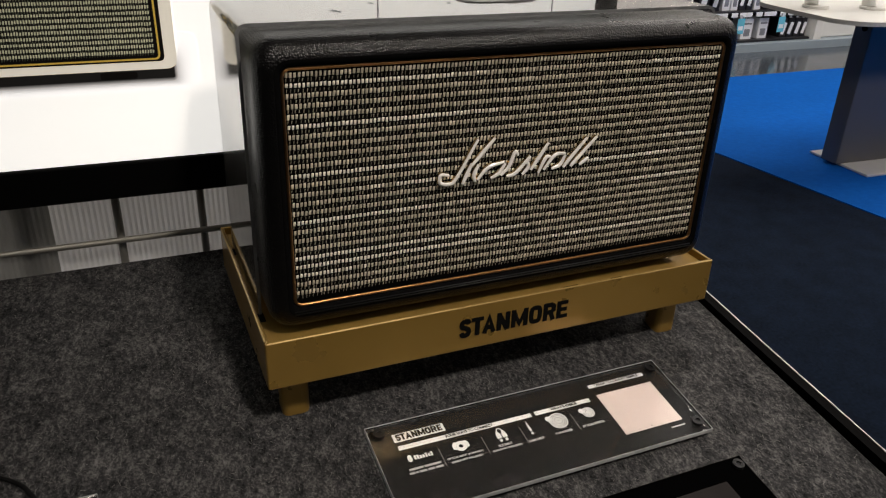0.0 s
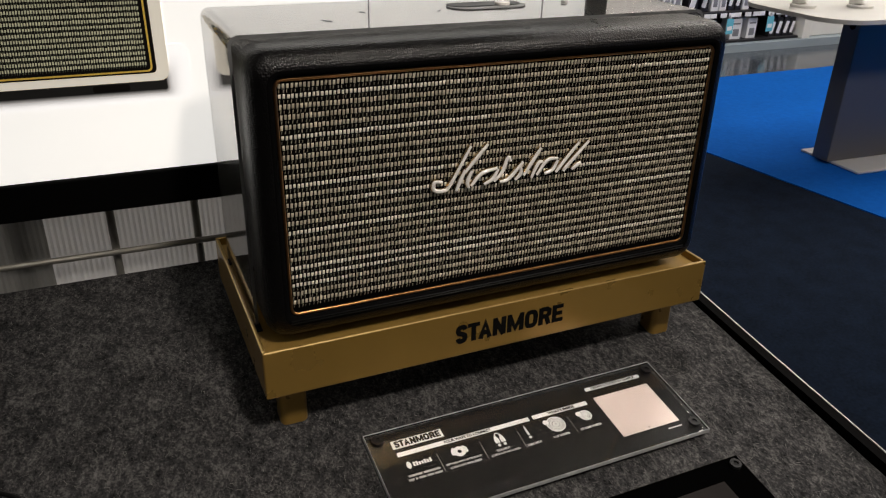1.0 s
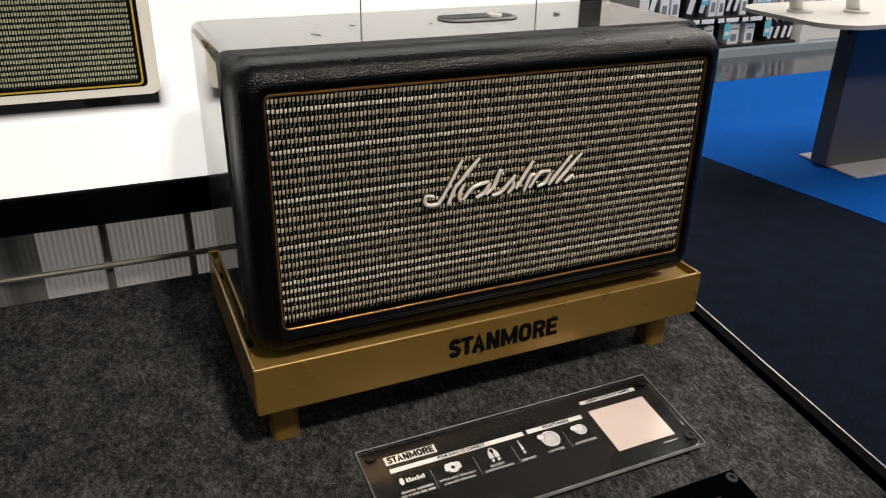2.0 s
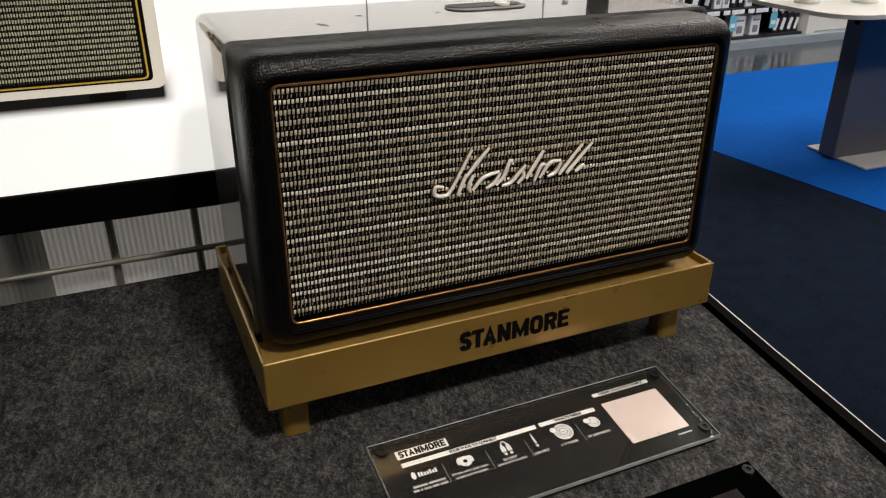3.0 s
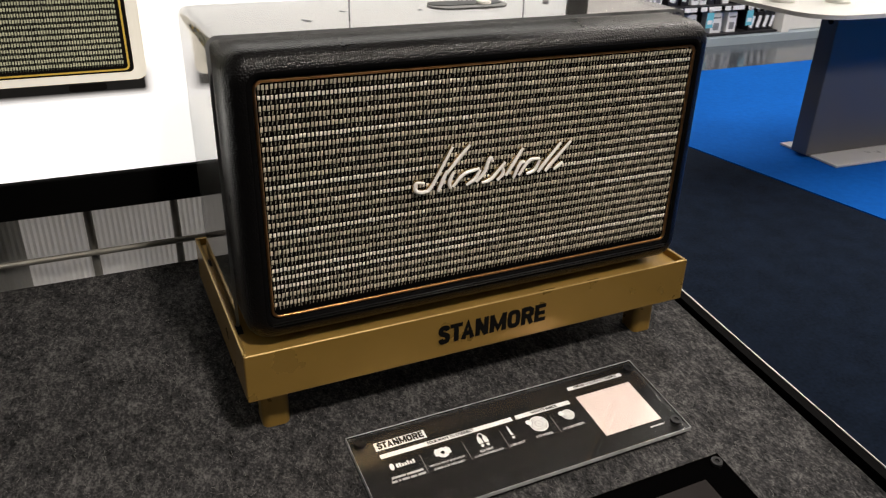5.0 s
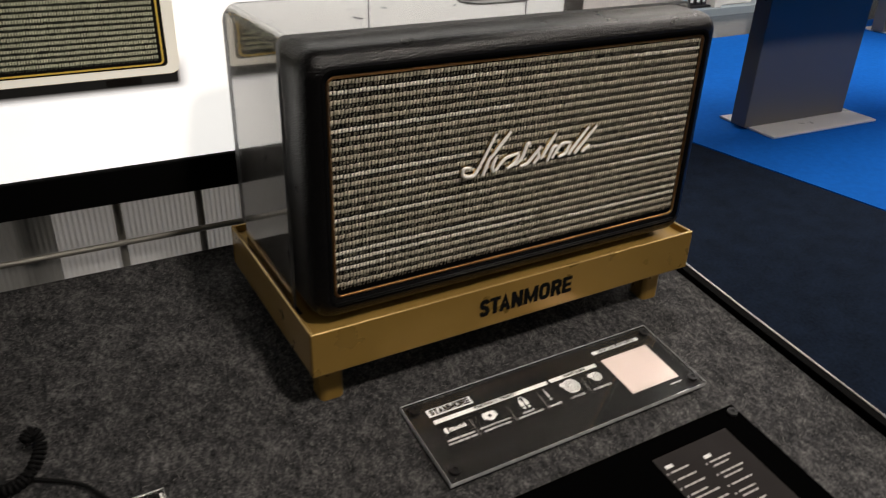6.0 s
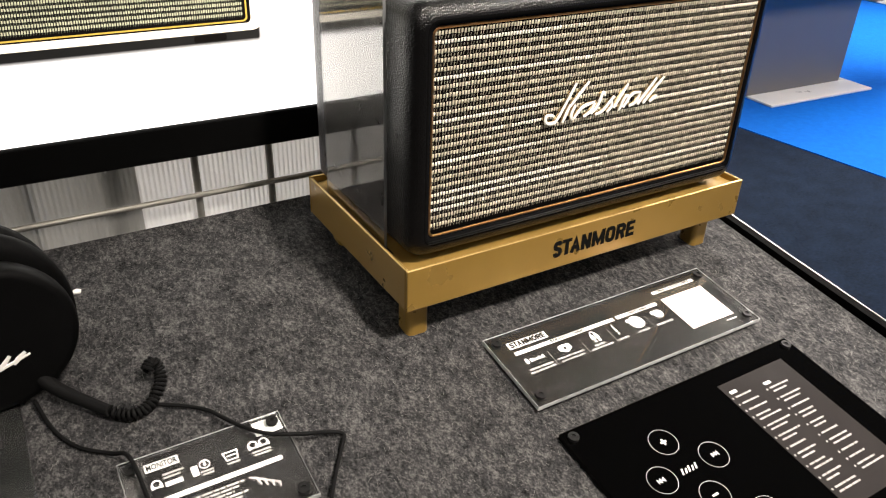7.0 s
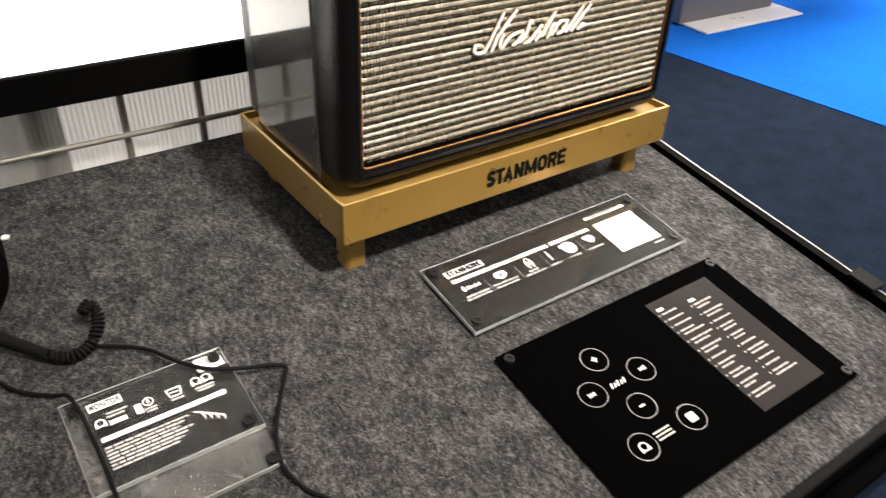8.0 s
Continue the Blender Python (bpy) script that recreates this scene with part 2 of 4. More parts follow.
TABLET = material("lit_tablet_picture", (0.20, 0.42, 0.65), 0.3, emit=0.8, vary=0.5, scale=14)


# ---- mesh tools ----
def part(name, bm, mat, parent=None, label="", smooth=False):
    me = bpy.data.meshes.new(name)
    bm.normal_update()
    bm.to_mesh(me)
    bm.free()
    if smooth:
        me.polygons.foreach_set("use_smooth", [True] * len(me.polygons))
    for m in mat if isinstance(mat, (list, tuple)) else (mat,):
        me.materials.append(m)
    ob = new(name, me)
    if parent is not None:
        ob.parent = parent
    if label:
        ob["label"] = label
    if mat in (ACRYLIC, SMOKE, STRAP_ACRYLIC, WORN_ACRYLIC):
        ob.visible_shadow = False
    return ob


def shared(name, me, parent, m):
    ob = new(name, me)
    ob.parent = parent
    ob.matrix_basis = m
    return ob


def mesh_part(name, me, mat, parent, label=""):
    me.name = name
    me.materials.append(mat)
    ob = new(name, me)
    ob.parent = parent
    ob["kind"] = "stuff"
    if label:
        ob["label"] = label
    return ob


def thing(name, m, label, category, group="", kind=""):
    ob = new(name)
    ob.empty_display_size = 0.05
    ob.matrix_world = m
    return tagged(ob, label, category, group, kind)


def box(bm, x0, y0, z0, x1, y1, z1, r=0.0, seg=2, m=None):
    """A box between two corners, its edges rounded by r."""
    t = Matrix.Translation(((x0 + x1) / 2, (y0 + y1) / 2, (z0 + z1) / 2)) @ Matrix.Diagonal((x1 - x0, y1 - y0, z1 - z0, 1))
    made = bmesh.ops.create_cube(bm, size=1, matrix=(m or Matrix()) @ t)
    if r > 0:
        edges = {e for v in made["verts"] for e in v.link_edges}
        bmesh.ops.bevel(bm, geom=list(edges), offset=r, segments=seg, profile=0.5, affect="EDGES")
    return bm


def boxes(*rows, r=0.0, seg=2):
    bm = bmesh.new()
    for row in rows:
        box(bm, *row, r=r, seg=seg)
    return bm


def tube(bm, pts, rad, n=8, caps=True):
    """A round tube along points."""
    pts = [Vector(p) for p in pts]
    rings, side = [], None
    for i, p in enumerate(pts):
        d = (pts[min(i + 1, len(pts) - 1)] - pts[max(i - 1, 0)]).normalized()
        if side is None:
            side = d.orthogonal().normalized()
        side = (side - d * side.dot(d)).normalized()
        up = d.cross(side)
        r = rad(i / (len(pts) - 1)) if callable(rad) else rad
        rings.append([bm.verts.new(p + r * (math.cos(a) * side + math.sin(a) * up)) for a in (2 * math.pi * k / n for k in range(n))])
    for a, b in zip(rings, rings[1:]):
        for k in range(n):
            bm.faces.new((a[k], a[(k + 1) % n], b[(k + 1) % n], b[k])).smooth = True
    if caps:
        bm.faces.new(rings[0][::-1]), bm.faces.new(rings[-1])
    return bm


def smooth_path(pts, steps=8):
    """Points on a smooth curve through pts."""
    p = [Vector(q) for q in pts]
    p = [2 * p[0] - p[1]] + p + [2 * p[-1] - p[-2]]
    out = []
    for i in range(1, len(p) - 2):
        for k in range(steps):
            t = k / steps
            a, b, c, d = p[i - 1:i + 3]
            out.append(0.5 * (2 * b + (c - a) * t + (2 * a - 5 * b + 4 * c - d) * t * t + (3 * b - a - 3 * c + d) * t ** 3))
    return out + [p[-2]]


def prism(bm, outline, depth, m=None, r=0.0):
    """A plate whose outline lies in x and y, standing up from z = 0 to depth."""
    m = m or Matrix()
    lo = [bm.verts.new(m @ Vector((x, y, 0))) for x, y in outline]
    hi = [bm.verts.new(m @ Vector((x, y, depth))) for x, y in outline]
    k = len(outline)
    bm.faces.new(lo[::-1])
    top = bm.faces.new(hi)
    for i in range(k):
        bm.faces.new((lo[i], lo[(i + 1) % k], hi[(i + 1) % k], hi[i]))
    if r > 0:
        bmesh.ops.bevel(bm, geom=list(top.edges), offset=r, segments=2, profile=0.5, affect="EDGES")
    return bm


def round_rect(x0, y0, x1, y1, r, n=6):
    out = []
    for cx, cy, a0 in ((x1 - r, y0 + r, -90), (x1 - r, y1 - r, 0), (x0 + r, y1 - r, 90), (x0 + r, y0 + r, 180)):
        out += [(cx + r * math.cos(radians(a0 + 90 * k / n)), cy + r * math.sin(radians(a0 + 90 * k / n))) for k in range(n + 1)]
    return out


def circle(cx, cy, r, n=24):
    return [(cx + r * math.cos(2 * math.pi * k / n), cy + r * math.sin(2 * math.pi * k / n)) for k in range(n)]


def ring(bm, cx, cy, r0, r1, depth, m=None, n=32):
    m = m or Matrix()
    v = [[bm.verts.new(m @ Vector((cx + r * math.cos(2 * math.pi * k / n), cy + r * math.sin(2 * math.pi * k / n), z))) for k in range(n)] for r, z in ((r0, 0), (r1, 0), (r1, depth), (r0, depth))]
    for j in range(4):
        for k in range(n):
            bm.faces.new((v[j][k], v[j][(k + 1) % n], v[(j + 1) % 4][(k + 1) % n], v[(j + 1) % 4][k]))
    return bm


def letters(text, height, width, depth=0.0002, weight=0.0, space=1.0):
    """The mesh of a line of text as a bmesh: width by height, centred, in x and y, standing up in z."""
    cu = bpy.data.curves.new("text", "FONT")
    cu.body, cu.size, cu.extrude, cu.offset, cu.resolution_u, cu.space_character = text, 1.0, 0.5, weight, 4, space
    ob = new("text", cu)
    bpy.context.view_layer.update()
    me = bpy.data.meshes.new_from_object(ob.evaluated_get(bpy.context.evaluated_depsgraph_get()))
    bm = bmesh.new()
    bm.from_mesh(me)
    bpy.data.objects.remove(ob), bpy.data.curves.remove(cu), bpy.data.meshes.remove(me)
    xs, ys = [v.co.x for v in bm.verts], [v.co.y for v in bm.verts]
    for v in bm.verts:
        v.co = ((v.co.x - (min(xs) + max(xs)) / 2) / (max(xs) - min(xs)) * width, (v.co.y - (min(ys) + max(ys)) / 2) / (max(ys) - min(ys)) * height, (v.co.z + 0.5) * depth)
    return bm


def put(bm, m):
    bmesh.ops.transform(bm, matrix=m, verts=bm.verts)
    return bm


def ribbon(bm, pts, w0, w1, depth):
    """A flat raised stroke along points in x and y, w0 wide at its ends and w1 in its middle."""
    p = [Vector((*q, 0)) for q in pts]
    n = len(p)
    rows = []
    for i, q in enumerate(p):
        d = (p[min(i + 1, n - 1)] - p[max(i - 1, 0)]).normalized()
        s = Vector((-d.y, d.x, 0)) * (w0 + (w1 - w0) * math.sin(math.pi * i / (n - 1))) / 2
        up = Vector((0, 0, depth))
        rows.append([bm.verts.new(c) for c in (q - s, q - s + up * 0.45, q - s * 0.4 + up, q + s * 0.4 + up, q + s + up * 0.45, q + s)])
    for a, b in zip(rows, rows[1:]):
        for k in range(5):
            bm.faces.new((a[k], b[k], b[k + 1], a[k + 1]))
    bm.faces.new(rows[0]), bm.faces.new(rows[-1][::-1])
    return bm


FRONT = pose(0, 0, 0, 90)  # turns a plate in x and y upright, facing -y

# ---- hall ----
X0, X1, Y0, Y1 = -6.0, 9.5, -6.0, 7.0


def setting(name, bm, mat, label, category):
    return tagged(part(name, bm, mat), label, category, kind="structure")


setting("floor", boxes((X0, Y0, -0.2, X1, Y1, 0)), NAVY, "dark navy blue exhibition carpet", "floor")
blue = bmesh.new()
prism(blue, [(3.10, Y0), (X1, Y0), (X1, 3.80), (2.395, 3.80), (2.86, 0.0)], 0.005)
setting("carpet", blue, BLUE, "bright blue carpet laid over the hall floor", "carpet")
setting("floor_vinyl", boxes((X0, 3.80, 0, X1, Y1, 0.004)), VINYL, "polished grey vinyl floor beyond the carpet", "floor")
setting("ceiling", boxes((X0, Y0, CEILING, X1, Y1, CEILING + 0.2)), CEIL, "plain grey hall ceiling", "ceiling")
for name, row in (("wall_north", (X0, Y1, 0, X1, Y1 + 0.2, CEILING)), ("wall_south", (X0, Y0 - 0.2, 0, X1, Y0, CEILING)), ("wall_east", (X1, Y0, 0, X1 + 0.2, Y1, CEILING)), ("wall_west", (X0 - 0.2, Y0, 0, X0, Y1, CEILING))):
    setting(name, boxes(row), WHITE_WALL if name == "wall_north" else WALL, "plain white painted hall wall" if name == "wall_north" else "plain grey painted hall wall", "wall")
for lx, ly, sx, sy, watts in LIGHTS:
    light = thing("fill_light", pose(lx, ly, CEILING), "unseen white panel light in a steel housing, added to the ceiling", "ceiling light", "hall ceiling lights")
    part("housing", boxes((-sx / 2 - 0.04, -sy / 2 - 0.04, -0.07, sx / 2 + 0.04, sy / 2 + 0.04, 0), r=0.01), WHITE_LAM, light)
    part("diffuser", boxes((-sx / 2, -sy / 2, -0.08, sx / 2, sy / 2, -0.072), r=0.003), LAMP_GLOW, light)

for at in SPOTS:
    spot = thing("track_spotlight", Matrix.Translation(at.translation), "unseen white ceiling spotlight aimed at the display table", "spotlight", "ceiling spotlights")
    bm = bmesh.new()
    tube(bm, [(0, 0, 0.02), (0, 0, 0.25)], 0.012, 12)
    part("stem", bm, WHITE_LAM, spot)
    aim = at.to_3x3().to_4x4()
    bm = bmesh.new()
    ring(bm, 0, 0, 0.125, 0.132, 0.16, aim @ Matrix.Translation((0, 0, -0.03)), 28)
    prism(bm, circle(0, 0, 0.130, 28), 0.006, aim @ Matrix.Translation((0, 0, 0.132)))
    part("lamp_head", bm, WHITE_LAM, spot)

# ---- display table, its top sloping towards the visitor ----
TILT, TOP_Z = 0.14, 0.9046
SLOPE = math.degrees(math.atan(TILT))
TOP = pose(0, 0, TOP_Z, SLOPE)
TX0, TX1, TY0, TY1 = -1.15, 0.2235, -0.310, 0.247


def on_table(x, y, z=0.0, rz=0.0):
    return TOP @ pose(x, y, z, 0, 0, rz)


table = thing("display_table", TOP, "sloping display table covered in charcoal felt with black metal edging", "table")
part("felt_top", boxes((TX0, TY0, -0.012, TX1, TY1, 0), r=0.002), FELT, table, "mottled charcoal grey felt cover")
rnd = np.random.RandomState(21)
count, steps = 15000, 4
mid = np.stack([rnd.uniform(-0.62, TX1 - 0.004, count), rnd.uniform(TY0 + 0.004, TY1 - 0.004, count)], 1)
turn, bend, long, wide = rnd.uniform(0, 2 * np.pi, count), rnd.normal(0, 0.8, count), rnd.uniform(0.0015, 0.0052, count), rnd.uniform(0.00007, 0.00015, count)
fibre_verts, at = np.zeros((count, steps, 2, 3)), mid.copy()
for k in range(steps):
    a = turn + bend * k / (steps - 1)
    side = np.stack([-np.sin(a), np.cos(a)], 1) * wide[:, None]
    fibre_verts[:, k, 0, :2], fibre_verts[:, k, 1, :2] = at - side, at + side
    fibre_verts[:, k, :, 2] = (0.0001 + 0.0005 * np.sin(np.pi * k / (steps - 1)) * rnd.uniform(0, 1, count))[:, None]
    at = at + np.stack([np.cos(a), np.sin(a)], 1) * (long / (steps - 1))[:, None]
fibre_verts[:, :, :, 0] = np.clip(fibre_verts[:, :, :, 0], TX0, TX1 - 0.001)
fibre_verts[:, :, :, 1] = np.clip(fibre_verts[:, :, :, 1], TY0 + 0.001, TY1 - 0.001)
quad = np.array([(2 * k, 2 * k + 2, 2 * k + 3, 2 * k + 1) for k in range(steps - 1)])
fibres = bpy.data.meshes.new("felt_fibre")
fibres.from_pydata(fibre_verts.reshape(-1, 3).tolist(), [], (np.arange(count)[:, None, None] * 2 * steps + quad[None]).reshape(-1, 4).tolist())
mesh_part("felt_fibre", fibres, FIBRE, table, "loose pale and dark wool fibres")
part("board", boxes((TX0, TY0, -0.04, TX1, TY1, -0.0125)), BLACK, table)
edge = bmesh.new()
prism(edge, [(TY0 - 0.012, -0.045), (TY1, -0.045), (TY1, 0.0055), (-0.03, 0.0058), (-0.16, 0.0075), (TY0 - 0.012, 0.0085)], 0.0088, Matrix.Translation((TX1 + 0.0004, 0, 0)) @ pose(0, 0, 0, 90, 0, 90))
part("side_edging", edge, MATTE_BLACK, table, "black metal edge strip")
# bright strip draws the glint along the edging's outer top
trim = bmesh.new()
prism(trim, [(TY0 - 0.012, 0.0066), (TY1, 0.0036), (TY1, 0.0062), (-0.03, 0.0065), (-0.16, 0.0082), (TY0 - 0.012, 0.0092)], 0.0010, Matrix.Translation((TX1 + 0.0093, 0, 0)) @ pose(0, 0, 0, 90, 0, 90))
part("side_trim", trim, TRIM, table, "thin metal trim, bright for the glint along the edge")
part("front_edging", boxes((TX0, TY0 - 0.008, -0.045, TX1, TY0 - 0.0005, 0.006), r=0.0015), FRAME_BLACK, table, "black metal edge strip")
part("front_rail", boxes((TX0, TY0 - 0.026, -0.05, TX1 + 0.012, TY0 - 0.013, -0.004), r=0.002), GLOSS_BLACK, table)
for y in (-0.213,):
    part("edge_clip", boxes((TX1 - 0.004, y - 0.013, 0.0094, TX1 + 0.015, y + 0.013, 0.0140), (TX1 + 0.0108, y - 0.013, -0.03, TX1 + 0.015, y + 0.013, 0.0094), r=0.001), RUBBER, table, "small black clip")
for x in (TX0 + 0.1, TX1 - 0.06):
    for y in (TY0 + 0.06, TY1 - 0.06):
        leg = part("leg", boxes((-0.025, -0.025, 0, 0.025, 0.025, TOP_Z - 0.05 + TILT * y), r=0.004), BLACK, table)
        leg.matrix_parent_inverse = TOP.inverted()
        leg.matrix_basis = pose(x, y, 0)

# ---- wire grid wall with fluted plastic behind it ----
GRID_Y, PITCH, BACK_TURN = 0.2836, 0.0746, -0.8
grid = thing("wire_grid", pose(0, GRID_Y, 0, 0, 0, BACK_TURN), "grey steel wire grid panel standing behind the table", "wire grid")
wire = bmesh.new()
tube(wire, [(0, 0, 0.05), (0, 0, 1.95)], 0.0036, 10)
upright = part("upright_wire", wire, STEEL_WIRE, grid)
wire = bmesh.new()
tube(wire, [(-1.2, 0, 0), (0.225, 0, 0)], 0.0030, 10)
cross = part("cross_wire", wire, STEEL_WIRE, grid)
upright.matrix_basis, cross.matrix_basis = pose(-0.262, 0, 0), pose(0, -0.0064, 0.944)
for k in range(-12, 7):
    if k and -0.262 + PITCH * k < 0.222:
        shared("upright_wire", upright.data, grid, pose(-0.262 + PITCH * k, 0.0030 if k < 0 else 0, 0))
for k in range(-11, 13):
    if k:
        shared("cross_wire", cross.data, grid, pose(0, -0.0064, 0.944 + PITCH * k))
panel = thing("fluted_panel", pose(0, GRID_Y + 0.0065, 0, 0, 0, BACK_TURN), "translucent white fluted plastic sheets behind the wire grid", "plastic panel")
for x0, x1, y, mat, words_of in ((-0.352, 0.225, 0.0, FLUTED, ""), (-1.2, -0.3170, -0.0096, FLUTED_DIM, "fluted sheet in front of the upright wires, greyed for weaker backlight")):
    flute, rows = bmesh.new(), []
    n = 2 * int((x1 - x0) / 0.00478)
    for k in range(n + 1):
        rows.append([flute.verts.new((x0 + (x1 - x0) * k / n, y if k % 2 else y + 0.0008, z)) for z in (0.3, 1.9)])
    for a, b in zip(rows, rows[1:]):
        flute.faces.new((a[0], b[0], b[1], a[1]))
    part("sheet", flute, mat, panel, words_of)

# ---- backlit picture box ----
LB = 0.2400
LX0, LX1, LZ0, LZ1 = -1.1, 0.2015, 1.0315, 1.315
sign = thing("lightbox", pose(0, LB, 0, 0, 0, -1.0), "backlit white advertising box in a black frame showing a cream speaker", "lightbox")
part("bottom_rail", boxes((LX0, 0, 0.999, LX1 + 0.024, 0.036, LZ0), r=0.002), FRAME_BLACK, sign, "black frame rail")
part("top_rail", boxes((LX0, 0, LZ1, LX1 + 0.024, 0.036, LZ1 + 0.034), r=0.002), FRAME_BLACK, sign)
part("side_rail", boxes((LX1, 0, LZ0 + 0.0003, LX1 + 0.024, 0.036, LZ1 - 0.0003), r=0.002), FRAME_BLACK, sign)
part("side_rail", boxes((LX0 - 0.024, 0, 0.999, LX0 - 0.0003, 0.036, LZ1 + 0.034), r=0.002), FRAME_BLACK, sign)
part("diffuser", boxes((LX0, 0.004, LZ0, LX1, 0.03, LZ1)), LIT_WHITE, sign, "glowing white backlit sheet")
for x in (-0.0229, 0.1527):
    part("sheet_seam", boxes((x - 0.0005, 0.0030, LZ0 + 0.001, x + 0.0005, 0.0039, LZ1 - 0.001)), SEAM_GREY, sign, "thin grey seam")
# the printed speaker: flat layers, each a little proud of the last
PX1, PZ0 = -0.1965, 1.1078
PX0, PZ1 = PX1 - 0.29, PZ0 + 0.17


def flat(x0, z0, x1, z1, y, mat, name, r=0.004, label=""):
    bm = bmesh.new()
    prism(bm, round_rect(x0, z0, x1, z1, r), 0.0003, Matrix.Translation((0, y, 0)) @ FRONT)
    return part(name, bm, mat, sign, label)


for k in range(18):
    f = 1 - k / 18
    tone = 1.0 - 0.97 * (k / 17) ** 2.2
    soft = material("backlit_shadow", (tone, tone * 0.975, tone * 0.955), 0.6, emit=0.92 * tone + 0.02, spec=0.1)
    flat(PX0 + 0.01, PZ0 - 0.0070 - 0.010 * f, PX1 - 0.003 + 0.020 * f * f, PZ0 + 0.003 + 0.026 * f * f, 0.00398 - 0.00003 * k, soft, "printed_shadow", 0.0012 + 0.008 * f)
flat(PX1 - 0.060, PZ0 - 0.0068, PX1 - 0.032, PZ0 - 0.0012, 0.00335, LIT_BLACK, "printed_foot", 0.002)
flat(PX0, PZ0, PX1, PZ1, 0.0032, LIT_CREAM, "printed_cabinet", 0.008, "printed cream speaker cabinet")
flat(PX0 + 0.0095, PZ0 + 0.0065, PX1 - 0.0095, PZ1 - 0.009, 0.0028, LIT_BLACK, "printed_recess", 0.004)
flat(PX0 + 0.011, PZ0 + 0.008, PX1 - 0.0125, PZ1 - 0.011, 0.0024, LIT_GOLD, "printed_piping", 0.004)
flat(PX0 + 0.0125, PZ0 + 0.0095, PX1 - 0.014, PZ1 - 0.0125, 0.0020, LIT_BLACK, "printed_grille", 0.003)


def weave(x0, x1, z0, z1, lines, cols, bead, thin, seed):
    """Three lists of raised threads over a rectangle in x and z, facing -y: plain, bright and thin ones."""
    rnd = random.Random(seed)
    out = {"plain": [], "bright": [], "thin": []}
    rows, ph, pw = int(lines), (z1 - z0) / lines, (x1 - x0) / cols
    for i in range(rows):
        zc = z1 - (i + 0.36) * ph
        pale, wave = rnd.random() < 0.30, rnd.uniform(0, 6.3)
        for j in range(cols):
            # a pale row shows only along a stretch of its length
            kind = "bright" if pale and math.sin(wave + 5.0 * j / cols) + rnd.uniform(-0.3, 0.3) > -0.35 else "plain"
            tall = bead * (0.86 if kind == "bright" else 1.0)
            xc = x0 + (j + 0.5) * pw + rnd.uniform(-0.05, 0.05) * pw
            out[kind].append((xc, zc + rnd.uniform(-0.03, 0.03) * ph, pw * rnd.uniform(0.56, 0.66), ph * tall * rnd.uniform(0.90, 1.06), 0.0006, rnd.uniform(0.15, 0.50)))
            out["thin"].append((xc + rnd.uniform(-0.30, 0.05) * pw, zc - ph * 0.5, pw * rnd.uniform(0.16, 0.26), ph * thin * rnd.uniform(0.85, 1.1), 0.0003, rnd.uniform(0.2, 0.9)))
    return out


def thread_mesh(items, y0, lift=1.0):
    """One mesh of small domed threads at (x, z, width, height, rise, lean)."""
    a = np.array(items)
    k = len(a)
    shape = np.array([(-.5, -.46, 0), (.5, -.46, 0), (.5, .46, 0), (-.5, .46, 0), (-.46, -.5, .6), (.46, -.5, .6), (.46, .5, .6), (-.46, .5, .6), (-.24, -.34, 1), (.24, -.34, 1), (.24, .34, 1), (-.24, .34, 1)])
    xs = a[:, None, 0] + a[:, None, 2] * shape[None, :, 0] + a[:, None, 5] * a[:, None, 3] * shape[None, :, 1] * 0.3
    zs = a[:, None, 1] + a[:, None, 3] * shape[None, :, 1]
    ys = y0 - lift * a[:, None, 4] * shape[None, :, 2]
    verts = np.stack([xs, ys, zs], axis=2).reshape(-1, 3)
    faces = np.array([(8, 9, 10, 11), (0, 1, 5, 4), (1, 2, 6, 5), (2, 3, 7, 6), (3, 0, 4, 7), (4, 5, 9, 8), (5, 6, 10, 9), (6, 7, 11, 10), (7, 4, 8, 11)])
    faces = (np.arange(k)[:, None, None] * 12 + faces[None]).reshape(-1, 4)
    me = bpy.data.meshes.new("threads")
    me.from_pydata(verts.tolist(), [], faces.tolist())
    me.polygons.foreach_set("use_smooth", [True] * len(me.polygons))
    return me


w = weave(PX0 + 0.015, PX1 - 0.0165, PZ0 + 0.012, PZ1 - 0.0145, 33, 130, 0.60, 0.36, 5)
mesh_part("printed_thread", thread_mesh(w["plain"] + w["bright"], 0.0016, 0.1), LIT_THREAD, sign)
mesh_part("printed_thin_thread", thread_mesh(w["thin"], 0.0016, 0.1), LIT_DIM, sign)

# ---- gold tray under the main speaker ----
TW, TD, TZ0, TZ1 = 0.182, 0.192, 0.9471, 0.984
tray = thing("speaker_tray", pose(0, 0, TZ0), "shallow gold-lacquered metal tray on four short feet", "tray")
HT = TZ1 - TZ0
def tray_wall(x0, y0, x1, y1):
    """A folded sheet wall with the rim highlight painted along its top edge."""
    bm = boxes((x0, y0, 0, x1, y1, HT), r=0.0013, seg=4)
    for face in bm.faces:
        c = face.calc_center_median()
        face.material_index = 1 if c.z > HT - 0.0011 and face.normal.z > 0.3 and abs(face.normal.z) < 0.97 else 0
    return part("side_wall" if x1 - x0 < 0.01 else "front_wall", bm, [GOLD, GOLD_GLINT], tray)


